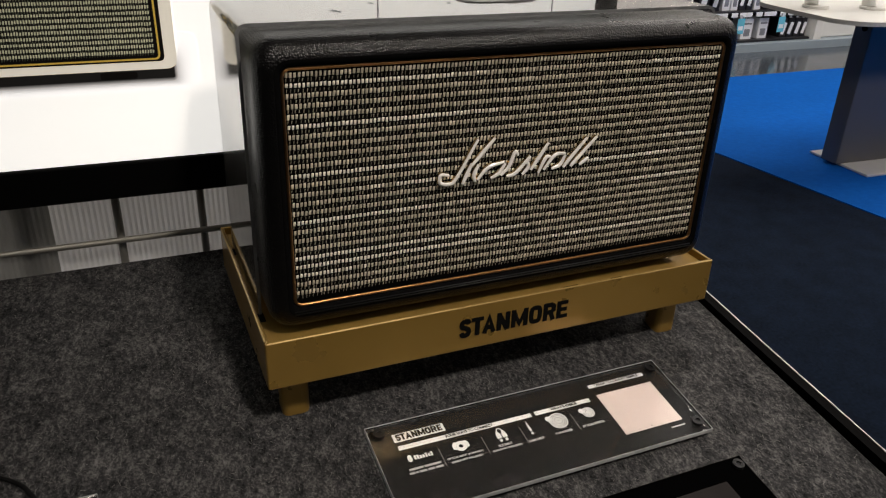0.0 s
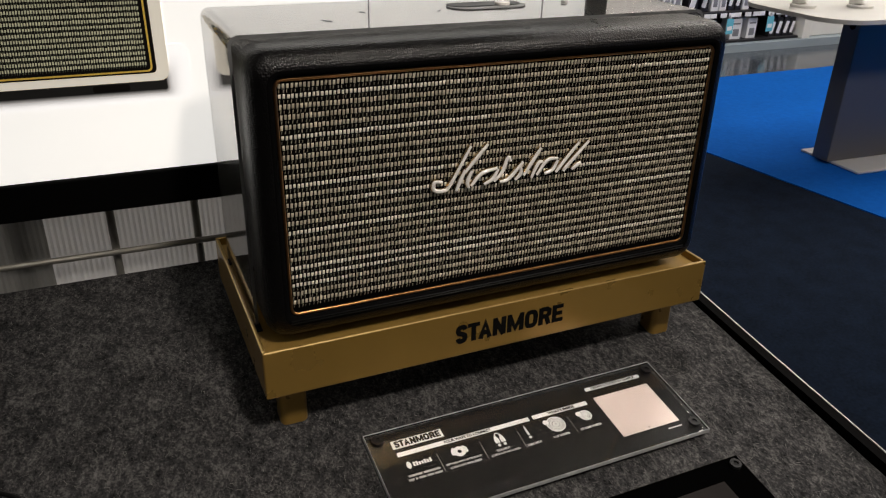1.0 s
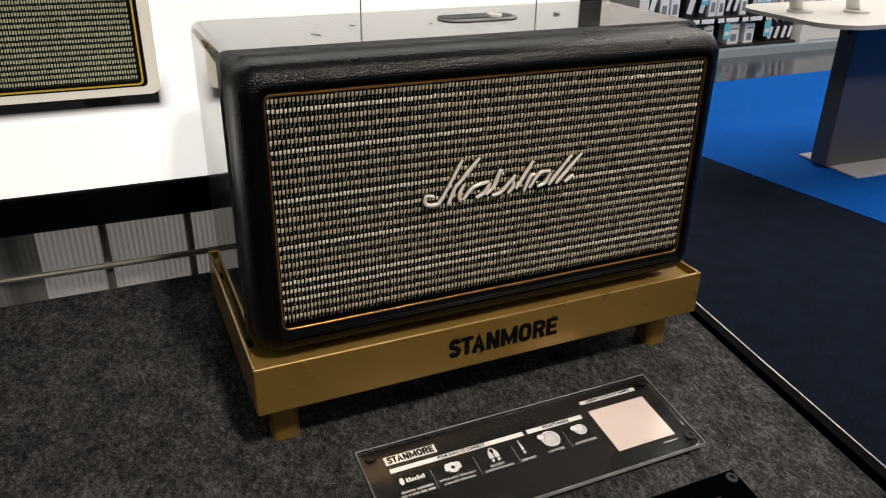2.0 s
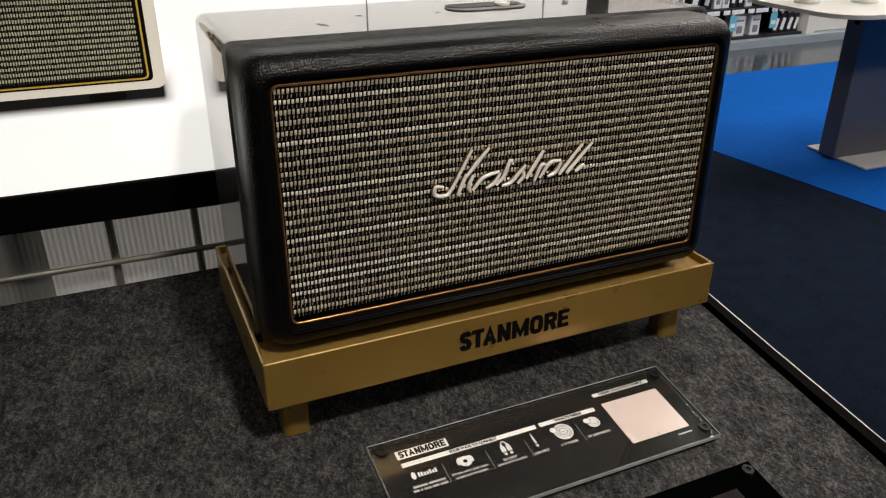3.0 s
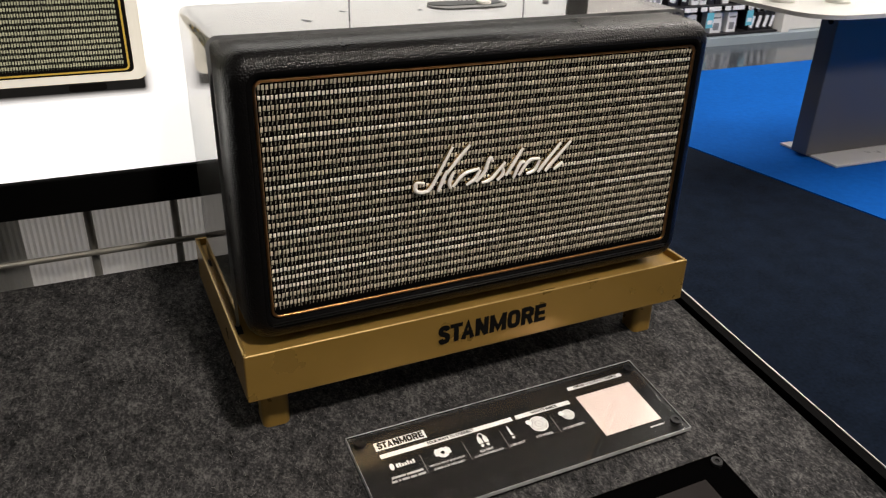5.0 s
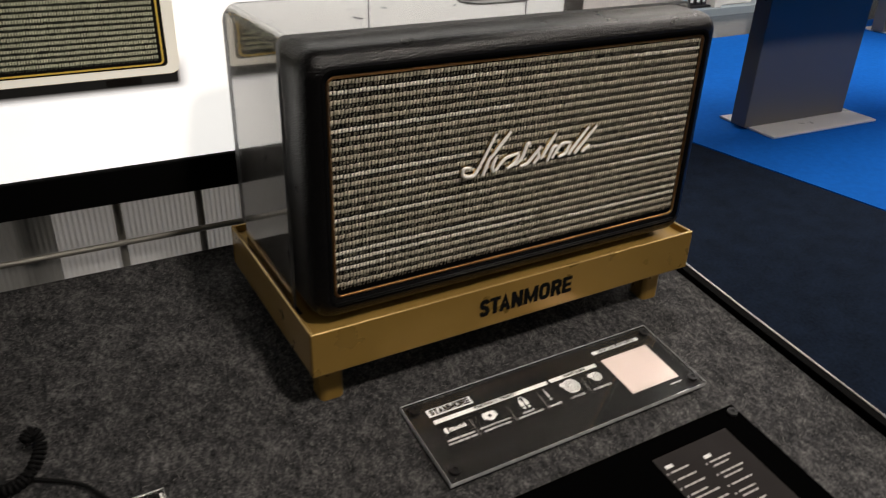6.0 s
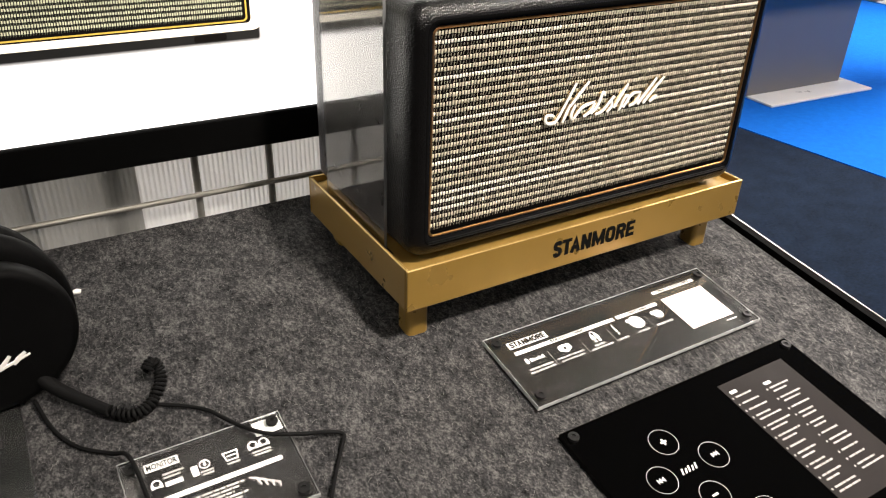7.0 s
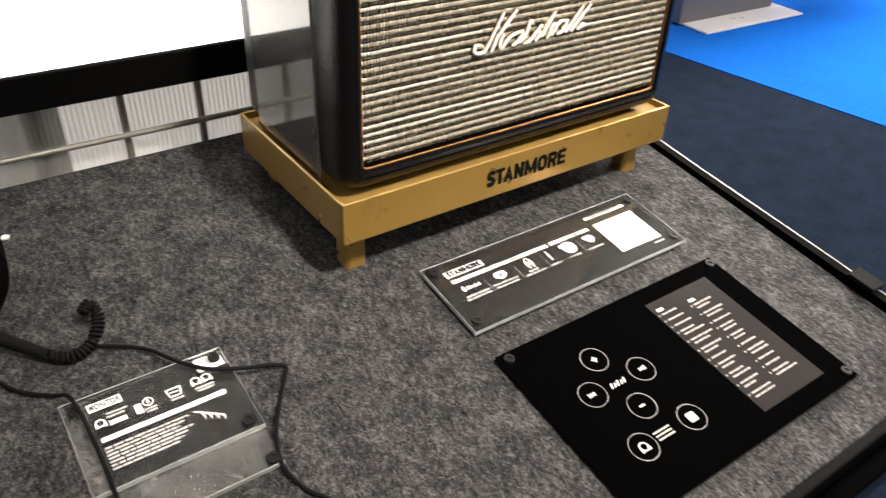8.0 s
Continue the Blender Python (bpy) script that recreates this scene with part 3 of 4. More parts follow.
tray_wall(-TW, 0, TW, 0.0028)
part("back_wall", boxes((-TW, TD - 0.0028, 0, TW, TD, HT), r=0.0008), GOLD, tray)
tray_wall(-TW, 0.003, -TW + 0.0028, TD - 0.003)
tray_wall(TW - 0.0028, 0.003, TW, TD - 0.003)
part("tray_floor", boxes((-TW + 0.003, 0.003, HT - 0.010, TW - 0.003, TD - 0.003, HT - 0.006)), GOLD_FLOOR, tray)
for x in (-0.160, 0.164):
    for y in (0.030, TD - 0.030):
        foot = bmesh.new()
        prism(foot, round_rect(-0.0099, -0.0099, 0.0099, 0.0099, 0.005, 5), TZ0 - TOP_Z - TILT * y + 0.002)
        part("foot", foot, GOLD, tray).matrix_basis = pose(x, y, TOP_Z + TILT * y - 0.0015 - TZ0)
for x in (-0.1768, 0.1810):
    for y in (0.0430, 0.1520):
        part("strap_slot", boxes((x - 0.0016, y - 0.0055, HT - 0.0058, x + 0.0026, y + 0.0055, HT - 0.0050)), RUBBER, tray, "dark slot in the tray floor")
GLYPHS = {
    "S": [[(1, .80), (.86, .97), (.5, 1), (.14, .95), (0, .76), (.12, .60), (.5, .52), (.88, .42), (1, .25), (.86, .05), (.5, 0), (.14, .03), (0, .22)]],
    "T": [[(0, 1), (1, 1)], [(.5, 1), (.5, 0)]],
    "A": [[(0, 0), (.5, 1), (1, 0)], [(.22, .28), (.78, .28)]],
    "N": [[(0, 0), (0, 1)], [(0, 1), (1, 0)], [(1, 0), (1, 1)]],
    "M": [[(0, 0), (0, 1)], [(0, 1), (.5, .1), (1, 1)], [(1, 1), (1, 0)]],
    "O": [[(.5, 1), (.14, .95), (0, .72), (0, .28), (.14, .05), (.5, 0), (.86, .05), (1, .28), (1, .72), (.86, .95), (.5, 1)]],
    "R": [[(0, 0), (0, 1)], [(0, 1), (.7, 1), (.98, .88), (.98, .6), (.7, .47), (0, .47)], [(.62, .47), (1, 0)]],
    "E": [[(0, 0), (0, 1)], [(0, 1), (1, 1)], [(0, .5), (.92, .5)], [(0, 0), (1, 0)]],
}


def thick_line(bm, pts, w, depth):
    """A flat stroke of even width with mitred corners in x and y."""
    p = [Vector((*q, 0)) for q in pts]
    closed = (p[0] - p[-1]).length < 1e-6
    rows = []
    for i, q in enumerate(p):
        a = p[i - 1] if i else (p[-2] if closed else None)
        b = p[i + 1] if i + 1 < len(p) else (p[1] if closed else None)
        d0 = (q - a).normalized() if a else (b - q).normalized()
        d1 = (b - q).normalized() if b else d0
        n0, n1 = Vector((-d0.y, d0.x, 0)), Vector((-d1.y, d1.x, 0))
        m = (n0 + n1).normalized()
        m *= min(1.6, 1 / max(0.4, m.dot(n0))) * w / 2
        rows.append([bm.verts.new(c) for c in (q - m, q + m, q + m + Vector((0, 0, depth)), q - m + Vector((0, 0, depth)))])
    for a, b in zip(rows, rows[1:]):
        for k in range(4):
            bm.faces.new((a[k], b[k], b[(k + 1) % 4], a[(k + 1) % 4]))
    bm.faces.new(rows[0][::-1]), bm.faces.new(rows[-1])
    return bm


def block_letter(ch, w, h, t):
    """One bold sans letter, w by h with strokes t wide, from its lower left corner."""
    bm = bmesh.new()
    for k, line in enumerate(GLYPHS[ch]):
        if len(line) > 6:
            line = [(q.x, q.y) for q in smooth_path([(px, pz, 0) for px, pz in line], 4)]
        level, plumb = line[0][1] == line[-1][1] and len(line) == 2, line[0][0] == line[-1][0] and len(line) == 2
        pts = []
        for px, pz in line:
            a = px * w if level else t / 2 + px * (w - t)
            b = pz * h if plumb or (pz == 0 and not level and ch in "AMNR") else t * 0.42 + pz * (h - t * 0.84)
            pts.append((a, b))
        thick_line(bm, pts, t * (0.84 if ch in "TE" and level else 1.0), 0.0003 + 0.00003 * k)
    return bm


x = -0.0441
for ch, wide, gap in zip("STANMORE", (0.0094, 0.0098, 0.0112, 0.0108, 0.0140, 0.0109, 0.0109, 0.0096), (0.0001, -0.0010, 0.0006, 0.0011, 0.0010, 0.0011, 0.0008, 0)):
    part("printed_letter", put(block_letter(ch, wide, 0.0150, 0.0038), Matrix.Translation((x, -0.0001, 0.9583 - TZ0)) @ FRONT), INK, tray, "bold black printed letter")
    x += wide + gap

# ---- main speaker ----
SX, SZ0, SZ1, SD = 0.1755, 0.9835, 1.1740, 0.1755
speaker = thing("speaker", pose(0.0010, 0.0086, 0), "black leatherette tabletop speaker with woven grille in a gold tray", "speaker")
GX, GZ0, GZ1 = 0.1597, 1.0026, 1.1577


def cabinet():
    """A rounded cabinet with a recess for the grille in its front."""
    bm = bmesh.new()
    rings = []
    for y, inset, r in ((SD, 0.004, 0.012), (SD - 0.004, 0.0, 0.014), (SD - 0.010, 0.0, 0.014), (0.020, 0.0, 0.014), (0.014, 0.0, 0.014), (0.0088, 0.0008, 0.0138), (0.0042, 0.0030, 0.0130), (0.0013, 0.0064, 0.0115), (0.0, 0.0110, 0.009)):
        rings.append([bm.verts.new((x, y, z)) for x, z in round_rect(-SX + inset, SZ0 + inset, SX - inset, SZ1 - inset, r, 8)])
    rings.append([bm.verts.new((x, 0.0, z)) for x, z in round_rect(-GX - 0.0015, GZ0 - 0.0015, GX + 0.0015, GZ1 + 0.0015, 0.006, 8)])
    rings.append([bm.verts.new((x, 0.008, z)) for x, z in round_rect(-GX - 0.0015, GZ0 - 0.0015, GX + 0.0015, GZ1 + 0.0015, 0.006, 8)])
    k = len(rings[0])
    for a, b in zip(rings, rings[1:]):
        for i in range(k):
            bm.faces.new((a[i], b[i], b[(i + 1) % k], a[(i + 1) % k])).smooth = True
    bm.faces.new(rings[0]), bm.faces.new(rings[-1][::-1])
    bmesh.ops.recalc_face_normals(bm, faces=bm.faces)
    for face in bm.faces:  # the flat front frame and the recess are plain black
        if max(v.co.y for v in face.verts) < 0.0085 and min(v.co.y for v in face.verts) < 0.0002:
            inner = all(abs(v.co.x) <= SX - 0.0109 and SZ0 + 0.0109 <= v.co.z <= SZ1 - 0.0109 for v in face.verts)
            face.material_index = 1 if inner else 0
    return bm


part("cabinet", cabinet(), [LEATHER, MATTE_BLACK], speaker, "grained black leatherette cabinet")
piping = bmesh.new()
path = [(x, 0.0018, z) for x, z in round_rect(-GX, GZ0, GX, GZ1, 0.005, 6)]
tube(piping, path + [path[0]], 0.0011, 8, False)
part("piping", piping, GOLD_EDGE, speaker, "thin brass-coloured piping")
for z in (GZ0 - 0.0042, GZ0 - 0.0060):
    lip = bmesh.new()
    tube(lip, [(-GX - 0.001, 0.0, z), (0, 0.0, z), (GX + 0.001, 0.0, z)], 0.00055, 8)
    part("front_lip", lip, BLACK, speaker, "thin black lip under the grille")
part("grille_backing", boxes((-GX + 0.001, 0.0028, GZ0 + 0.001, GX - 0.001, 0.0076, GZ1 - 0.001)), CLOTH_BACK, speaker, "black cloth backing")
w = weave(-GX + 0.0015, GX - 0.0015, GZ0 + 0.0015, GZ1 - 0.0015, 24.5, 125, 0.50, 0.32, 11)
mesh_part("grille_thread", thread_mesh(w["plain"], 0.0028), THREAD, speaker, "light beige woven threads")
mesh_part("grille_thread", thread_mesh(w["bright"], 0.0028, 1.1), THREAD_BRIGHT, speaker, "pale woven threads")
mesh_part("grille_thin_thread", thread_mesh(w["thin"], 0.0028), THREAD_DIM, speaker)
for x in (-0.150, 0.150):
    for y in (0.034, SD - 0.022):
        foot = bmesh.new()
        prism(foot, circle(x, y, 0.011, 20), 0.006)
        part("rubber_foot", put(foot, Matrix.Translation((0, 0, 0.9785))), RUBBER, speaker)
part("base_board", boxes((-0.152, 0.022, 0.9802, 0.152, SD - 0.022, 0.9845), r=0.001), BLACK, speaker)

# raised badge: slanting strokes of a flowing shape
badge = [  # millimetres across and up
    [(-55.8, 6.7), (-61.5, 7.1), (-61.5, 1.7), (-55.3, 0.4), (-50.1, 4.0), (-35.6, 29.4)],
    [(-45.6, -0.7), (-39.2, 13.2)],
    [(-39.2, 11.6), (-23.1, 29.2)],
    [(-36.5, 0.2), (-37.3, 5.0), (-34.2, 11.9)],
    [(-34.7, 1.0), (-26.9, 8.9), (-15.4, 11.5)],
    [(-24.8, 0.9), (-18.5, 4.2), (-14.3, 10.6)],
    [(-17.4, 2.1), (-11.4, 8.0), (-7.5, 17.8), (-5.1, 15.3)],
    [(-12.9, 0.9), (-5.8, 2.7), (4.7, 13.5)],
    [(-0.9, 0.9), (3.3, 5.4), (2.6, 10.4)],
    [(5.7, 3.4), (18.1, 22.0)],
    [(11.8, 0.7), (16.7, 10.8), (20.2, 11.8)],
    [(16.0, 2.3), (23.7, 12.0), (32.2, 12.8)],
    [(22.3, 2.5), (28.7, 4.8), (32.5, 11.7)],
    [(31.5, 2.5), (35.0, 6.8), (48.8, 22.5)],
    [(37.5, 2.5), (40.6, 6.1), (56.8, 22.5)],
    [(44.6, 3.0), (51.6, 7.5)],
]
BADGE = Matrix.Translation((0.0015, 0.0022, 1.0755)) @ FRONT
for line in badge:
    pts = [(q.x, q.y) for q in smooth_path([(x / 1000, z / 1000, 0) for x, z in line], 6)]
    stroke = part("badge_stroke", put(ribbon(bmesh.new(), pts, 0.0022, 0.0031, 0.0024), BADGE), LOGO_EDGE, speaker, "raised slanting badge stroke")
    part("stroke_face", put(ribbon(bmesh.new(), pts, 0.0018, 0.0027, 0.0012), Matrix.Translation((0, -0.0024, 0)) @ BADGE), LOGO_METAL, stroke, "pale satin face")

# ---- clear acrylic strap over the speaker ----
strap = thing("acrylic_strap", pose(0.0010, 0.0086, 0), "clear acrylic security strap bent over the speaker", "security strap")
bm = bmesh.new()
A0, A1, AW, AZ, AT = 0.0380, 0.1500, 0.1783, 1.1772, 0.0022


def strap_line(off):
    pts = [(-AW - off, 0.9765)]
    pts += [(-AW + 0.007 - (0.007 + off) * math.cos(radians(a)), AZ - 0.007 + (0.007 + off) * math.sin(radians(a))) for a in range(0, 91, 9)]
    pts += [(-p[0], p[1]) for p in pts[::-1]]
    return pts


inner, outer = strap_line(-AT), strap_line(0.0)
quads = [[bm.verts.new((x, y, z)) for y in (A0, A1) for x, z in (a, b)] for a, b in zip(inner, outer)]
for p, q in zip(quads, quads[1:]):
    bm.faces.new((p[1], q[1], q[3], p[3]))
    bm.faces.new((p[0], p[2], q[2], q[0]))
    bm.faces.new((p[0], q[0], q[1], p[1])), bm.faces.new((p[2], p[3], q[3], q[2]))
bm.faces.new((quads[0][0], quads[0][1], quads[0][3], quads[0][2])), bm.faces.new((quads[-1][0], quads[-1][2], quads[-1][3], quads[-1][1]))
bmesh.ops.recalc_face_normals(bm, faces=bm.faces)
for face in bm.faces:
    if abs(face.normal.y) > 0.9:
        face.material_index = 1
part("band", bm, [STRAP_ACRYLIC, PLATE_EDGE], strap).visible_shadow = False
panel_mesh = bmesh.new()
prism(panel_mesh, round_rect(-0.0085, 0.084, 0.0545, 0.114, 0.0148, 8), 0.0005, Matrix.Translation((0, 0, AZ + 0.0003)))
part("control_slot", panel_mesh, FROSTED, strap, "sawn rim of the slot over the speaker controls")
panel_mesh = bmesh.new()
prism(panel_mesh, round_rect(-0.0070, 0.0935, 0.0530, 0.1128, 0.0095, 8), 0.0003, Matrix.Translation((0, 0, AZ + 0.0009)))
part("control_recess", panel_mesh, BLACK, strap, "dark recess with the speaker controls")
for x, y, long, turn in ((-0.108, 0.070, 0.011, -62), (-0.075, 0.097, 0.006, -62), (-0.020, 0.088, 0.004, 20)):
    bm = bmesh.new()
    prism(bm, [(-long / 2, -0.0006), (0, -0.0014), (long / 2, -0.0003), (long * 0.3, 0.0009), (-long * 0.3, 0.0007)], 0.00012, pose(x, y, AZ + 0.0002, 0, 0, turn))
    part("scuff", bm, PLATE_EDGE, strap, "grey scuff on the acrylic")
knob = bmesh.new()
prism(knob, circle(0.036, 0.0975, 0.0058, 20), 0.0020, Matrix.Translation((0, 0, AZ + 0.0009)), 0.0006)
part("control_knob", knob, LOGO_METAL, strap, "pale knob in the slot")
knob = bmesh.new()
prism(knob, circle(0.0895, 0.096, 0.0026, 16), 0.0014, Matrix.Translation((0, 0, AZ + 0.0003)), 0.0006)
part("screw", knob, TRIM, strap, "small steel screw")


# ---- printed plates on the table ----
def screws(parent, spots, z, r=0.0042):
    for x, y in spots:
        bm = bmesh.new()
        ring(bm, x, y, r * 0.45, r, 0.0022, Matrix.Translation((0, 0, z)), 20)
        prism(bm, circle(x, y, r * 0.48, 12), 0.0012, Matrix.Translation((0, 0, z)))
        part("screw", bm, BLACK, parent, "black socket screw")


def bar(parent, x0, y0, x1, y1, z, mat, name="printed_bar", label=""):
    return part(name, boxes((x0, y0, z, x1, y1, z + 0.00025)), mat, parent, label)


def words(parent, text, x, y, h, w, z, mat, weight=0.012, name="printed_words"):
    return part(name, put(letters(text, h, w, 0.0002, weight), Matrix.Translation((x, y, z))), mat, parent)


info = thing("info_plate", on_table(0.0, -0.0545, 0.0015), "black printed information plate under clear acrylic with cream sample square", "information plate")
IW, ID = 0.1212, 0.0385
part("backing", boxes((-IW + 0.001, -ID + 0.001, 0.0005, IW - 0.001, ID - 0.001, 0.0025)), PRINT_BLACK, info, "black printed sheet")
part("acrylic_cover", boxes((-IW, -ID, 0.0035, IW, ID, 0.0075), r=0.0005, seg=1), ACRYLIC, info, "clear acrylic cover sheet")
for row in ((-IW - 0.0004, -ID - 0.0004, IW + 0.0004, -ID - 0.0001), (-IW - 0.0004, ID + 0.0001, IW + 0.0004, ID + 0.0004), (-IW - 0.0004, -ID, -IW - 0.0001, ID), (IW + 0.0001, -ID, IW + 0.0004, ID)):
    part("cover_edge", boxes((row[0], row[1], 0.0037, row[2], row[3], 0.0073)), COVER_EDGE, info, "sawn acrylic edge")
for x in (-IW + 0.0075, IW - 0.0075):
    bm = bmesh.new()
    prism(bm, circle(x, ID - 0.0075, 0.003, 16), 0.0075, Matrix.Translation((0, 0, -0.007)))
    part("spacer", bm, BLACK, info)
PZ = 0.00255
bar(info, -0.1045, 0.0228, -0.0663, 0.0300, PZ, PRINT_WHITE)
title, x = bmesh.new(), -0.1027
for ch, wide in zip("STANMORE", (0.0036, 0.0036, 0.0043, 0.0041, 0.0053, 0.0041, 0.0041, 0.0035)):
    piece = bpy.data.meshes.new("piece")
    letter = put(block_letter(ch, wide, 0.0055, 0.00135), Matrix.Translation((x, 0.0237, PZ + 0.0003)))
    letter.to_mesh(piece)
    letter.free()
    title.from_mesh(piece)
    bpy.data.meshes.remove(piece)
    x += wide + (0.0 if ch in "ST" else 0.0004)
part("printed_words", title, INK, info)
bar(info, -0.1038, 0.0154, -0.0004, 0.0190, PZ, PRINT_WHITE)
words(info, "FOUR WAYS TO CONNECT", -0.0502, 0.0172, 0.0025, 0.0365, PZ + 0.0003, INK, 0.028)
bar(info, 0.0028, 0.0156, 0.0500, 0.0192, PZ, PRINT_WHITE)
words(info, "WHAT'S INSIDE", 0.0272, 0.0174, 0.0025, 0.0225, PZ + 0.0003, INK, 0.028)
bar(info, 0.0564, 0.0279, 0.1068, 0.0311, PZ, PRINT_WHITE)
words(info, "CREAM COLORWAY SAMPLE", 0.0817, 0.0295, 0.0023, 0.0405, PZ + 0.0003, INK, 0.028)
sample = bar(info, 0.0577, -0.0217, 0.1077, 0.0200, PZ, SWATCH, "color_sample", "cream vinyl colour sample")
bm = bmesh.new()
prism(bm, circle(0.0812, -0.0197, 0.0006, 10), 0.0002, Matrix.Translation((0, 0, PZ + 0.0003)))
part("pin_mark", bm, INK, sample, "tiny dark pin mark")
for text, x, y, wide in (("OPTICAL INPUT (PCM ONLY)", -0.0617, -0.0023, 0.0268), ("(CABLE NOT INCLUDED)", -0.0616, -0.0057, 0.0232), ("RCA INPUT", -0.0310, -0.0023, 0.0105), ("(CABLE NOT INCLUDED)", -0.0308, -0.0056, 0.0225),
                         ("3.5MM INPUT", -0.0075, -0.0051, 0.0122), ("5 1/4\" WOOFER", 0.0152, -0.0047, 0.0136), ("3/4\" DOME TWEETER", 0.0402, -0.0047, 0.0185)):
    words(info, text, x, y, 0.0020, wide, PZ, PRINT_WHITE)
# the wireless mark and its two lines as plain bars
for k in range(7):
    bar(info, -0.0962 + 0.0020 * k, 0.0048, -0.0948 + 0.0020 * k, 0.0082 if k in (0, 1, 4, 6) else 0.0072, PZ, PRINT_WHITE)
for y, ends in ((-0.0025, (-0.1030, -0.0930, -0.0920, -0.0800)), (-0.0057, (-0.1040, -0.1000, -0.0990, -0.0975, -0.0965, -0.0915, -0.0905, -0.0860, -0.0850, -0.0796))):
    for x0, x1 in zip(ends[::2], ends[1::2]):
        bar(info, x0, y - 0.0008, x1, y + 0.0008, PZ, PRINT_GREY)
bar(info, 0.0945, -0.0267, 0.1068, -0.0257, PZ, PRINT_GREY)
for x in (-0.0777, -0.0448, -0.0146, 0.0281):
    bar(info, x, -0.0072, x + 0.0002, 0.0095, PZ, LIST_INK, "divider_line")
bm = bmesh.new()
prism(bm, [(-0.0993 + 0.0016 * math.cos(a), 0.0066 + 0.0030 * math.sin(a)) for a in (2 * math.pi * k / 16 for k in range(16))], 0.0003, Matrix.Translation((0, 0, PZ)))
part("printed_icon", bm, PRINT_WHITE, info)
UP = Matrix.Translation((0, 0, PZ))
bm = bmesh.new()  # optical socket
ring(bm, -0.0615, 0.0062, 0.0017, 0.0046, 0.00025, UP, 8)
for sx in (-1, 1):
    prism(bm, [(-0.0615 + sx * q, w) for q, w in ((0.0036, 0.0040), (0.0060, 0.0044), (0.0060, 0.0082), (0.0042, 0.0104), (0.0022, 0.0098))][::sx], 0.0003, UP)
part("printed_icon", bm, PRINT_WHITE, info)
for dx in (-0.0022, 0.0022):  # pair of plugs
    bm = bmesh.new()
    prism(bm, [(-0.0300 + dx + q, w) for q, w in ((-0.0017, 0.0040), (0.0017, 0.0040), (0.0017, 0.0075), (0.0006, 0.0105), (-0.0006, 0.0105), (-0.0017, 0.0075))], 0.00025, UP)
    prism(bm, circle(-0.0300 + dx, 0.0020, 0.0012, 12), 0.00025, UP)
    thick_line(bm, [(-0.0300 + dx, 0.0105), (-0.0300 + dx * 0.5, 0.0124), (-0.0300, 0.0130)], 0.0006, 0.00025 + PZ)
    part("printed_icon", bm, PRINT_WHITE, info)
bm = bmesh.new()  # jack plug
prism(bm, [(-0.0085, 0.0035), (-0.0067, 0.0035), (-0.0069, 0.0085), (-0.0075, 0.0128), (-0.0077, 0.0128), (-0.0083, 0.0085)], 0.00025, UP)
prism(bm, circle(-0.0076, 0.0012, 0.0011, 12), 0.00025, UP)
part("printed_icon", bm, PRINT_WHITE, info)
for cx, cy, rad in ((0.0165, 0.0061, 0.0072), (0.0423, 0.0066, 0.0049)):
    bm = bmesh.new()
    for f, w in ((1.0, 0.13), (0.80, 0.10), (0.62, 0.16), (0.36, 0.26)):
        ring(bm, cx, cy, rad * (f - w), rad * f, 0.00025, UP, 28)
    prism(bm, circle(cx - rad * 0.95, cy + rad * 0.50, 0.0022, 14), 0.0004, UP)
    part("printed_icon", bm, PRINT_WHITE, info, "white loudspeaker drawing")
screws(info, [(sx * (IW - 0.0075), sy * (ID - 0.0085)) for sx in (-1, 1) for sy in (-1, 1)], 0.0076, 0.0042)

touch = thing("touch_panel", on_table(0.0025, -0.196), "glossy black touch control panel with white lit buttons and track list", "touch panel")
KW, KD = 0.1235, 0.0780
part("glass", boxes((-KW, -KD, 0.0005, KW, KD, 0.0055), r=0.0006, seg=1), GLOSS_BLACK, touch)
part("track_screen", boxes((0.0222, -0.0625, 0.00555, 0.0982, 0.0612, 0.0058)), SCREEN_GREY, touch, "grey screen with a list of white lines")
rnd = random.Random(4)
for col in range(2):
    y, x = 0.047 - 0.005 * col, 0.0265 + 0.034 * col
    bar(touch, x, y + 0.003, x + 0.007, y + 0.0058, 0.0059, PRINT_WHITE, "list_line")
    while y > -0.050:
        bar(touch, x - 0.003, y - 0.0017, x - 0.0018, y, 0.0059, LIST_INK, "list_number")
        for j in range(rnd.choice((1, 2, 2))):
            a, end = x + 0.001, x + 0.001 + rnd.uniform(0.013, 0.026)
            while a < end:
                wide = rnd.uniform(0.003, 0.008)
                bar(touch, a, y - 0.0014, min(end, a + wide), y, 0.0059, LIST_INK, "list_line")
                a += wide + 0.0008
            y -= 0.0039
        y -= 0.0030
BUTTONS = [(-0.0576, 0.0386), (-0.0313, 0.0139), (-0.0819, 0.0139), (-0.0564, -0.0115), (-0.0310, -0.0373), (-0.0816, -0.0375)]
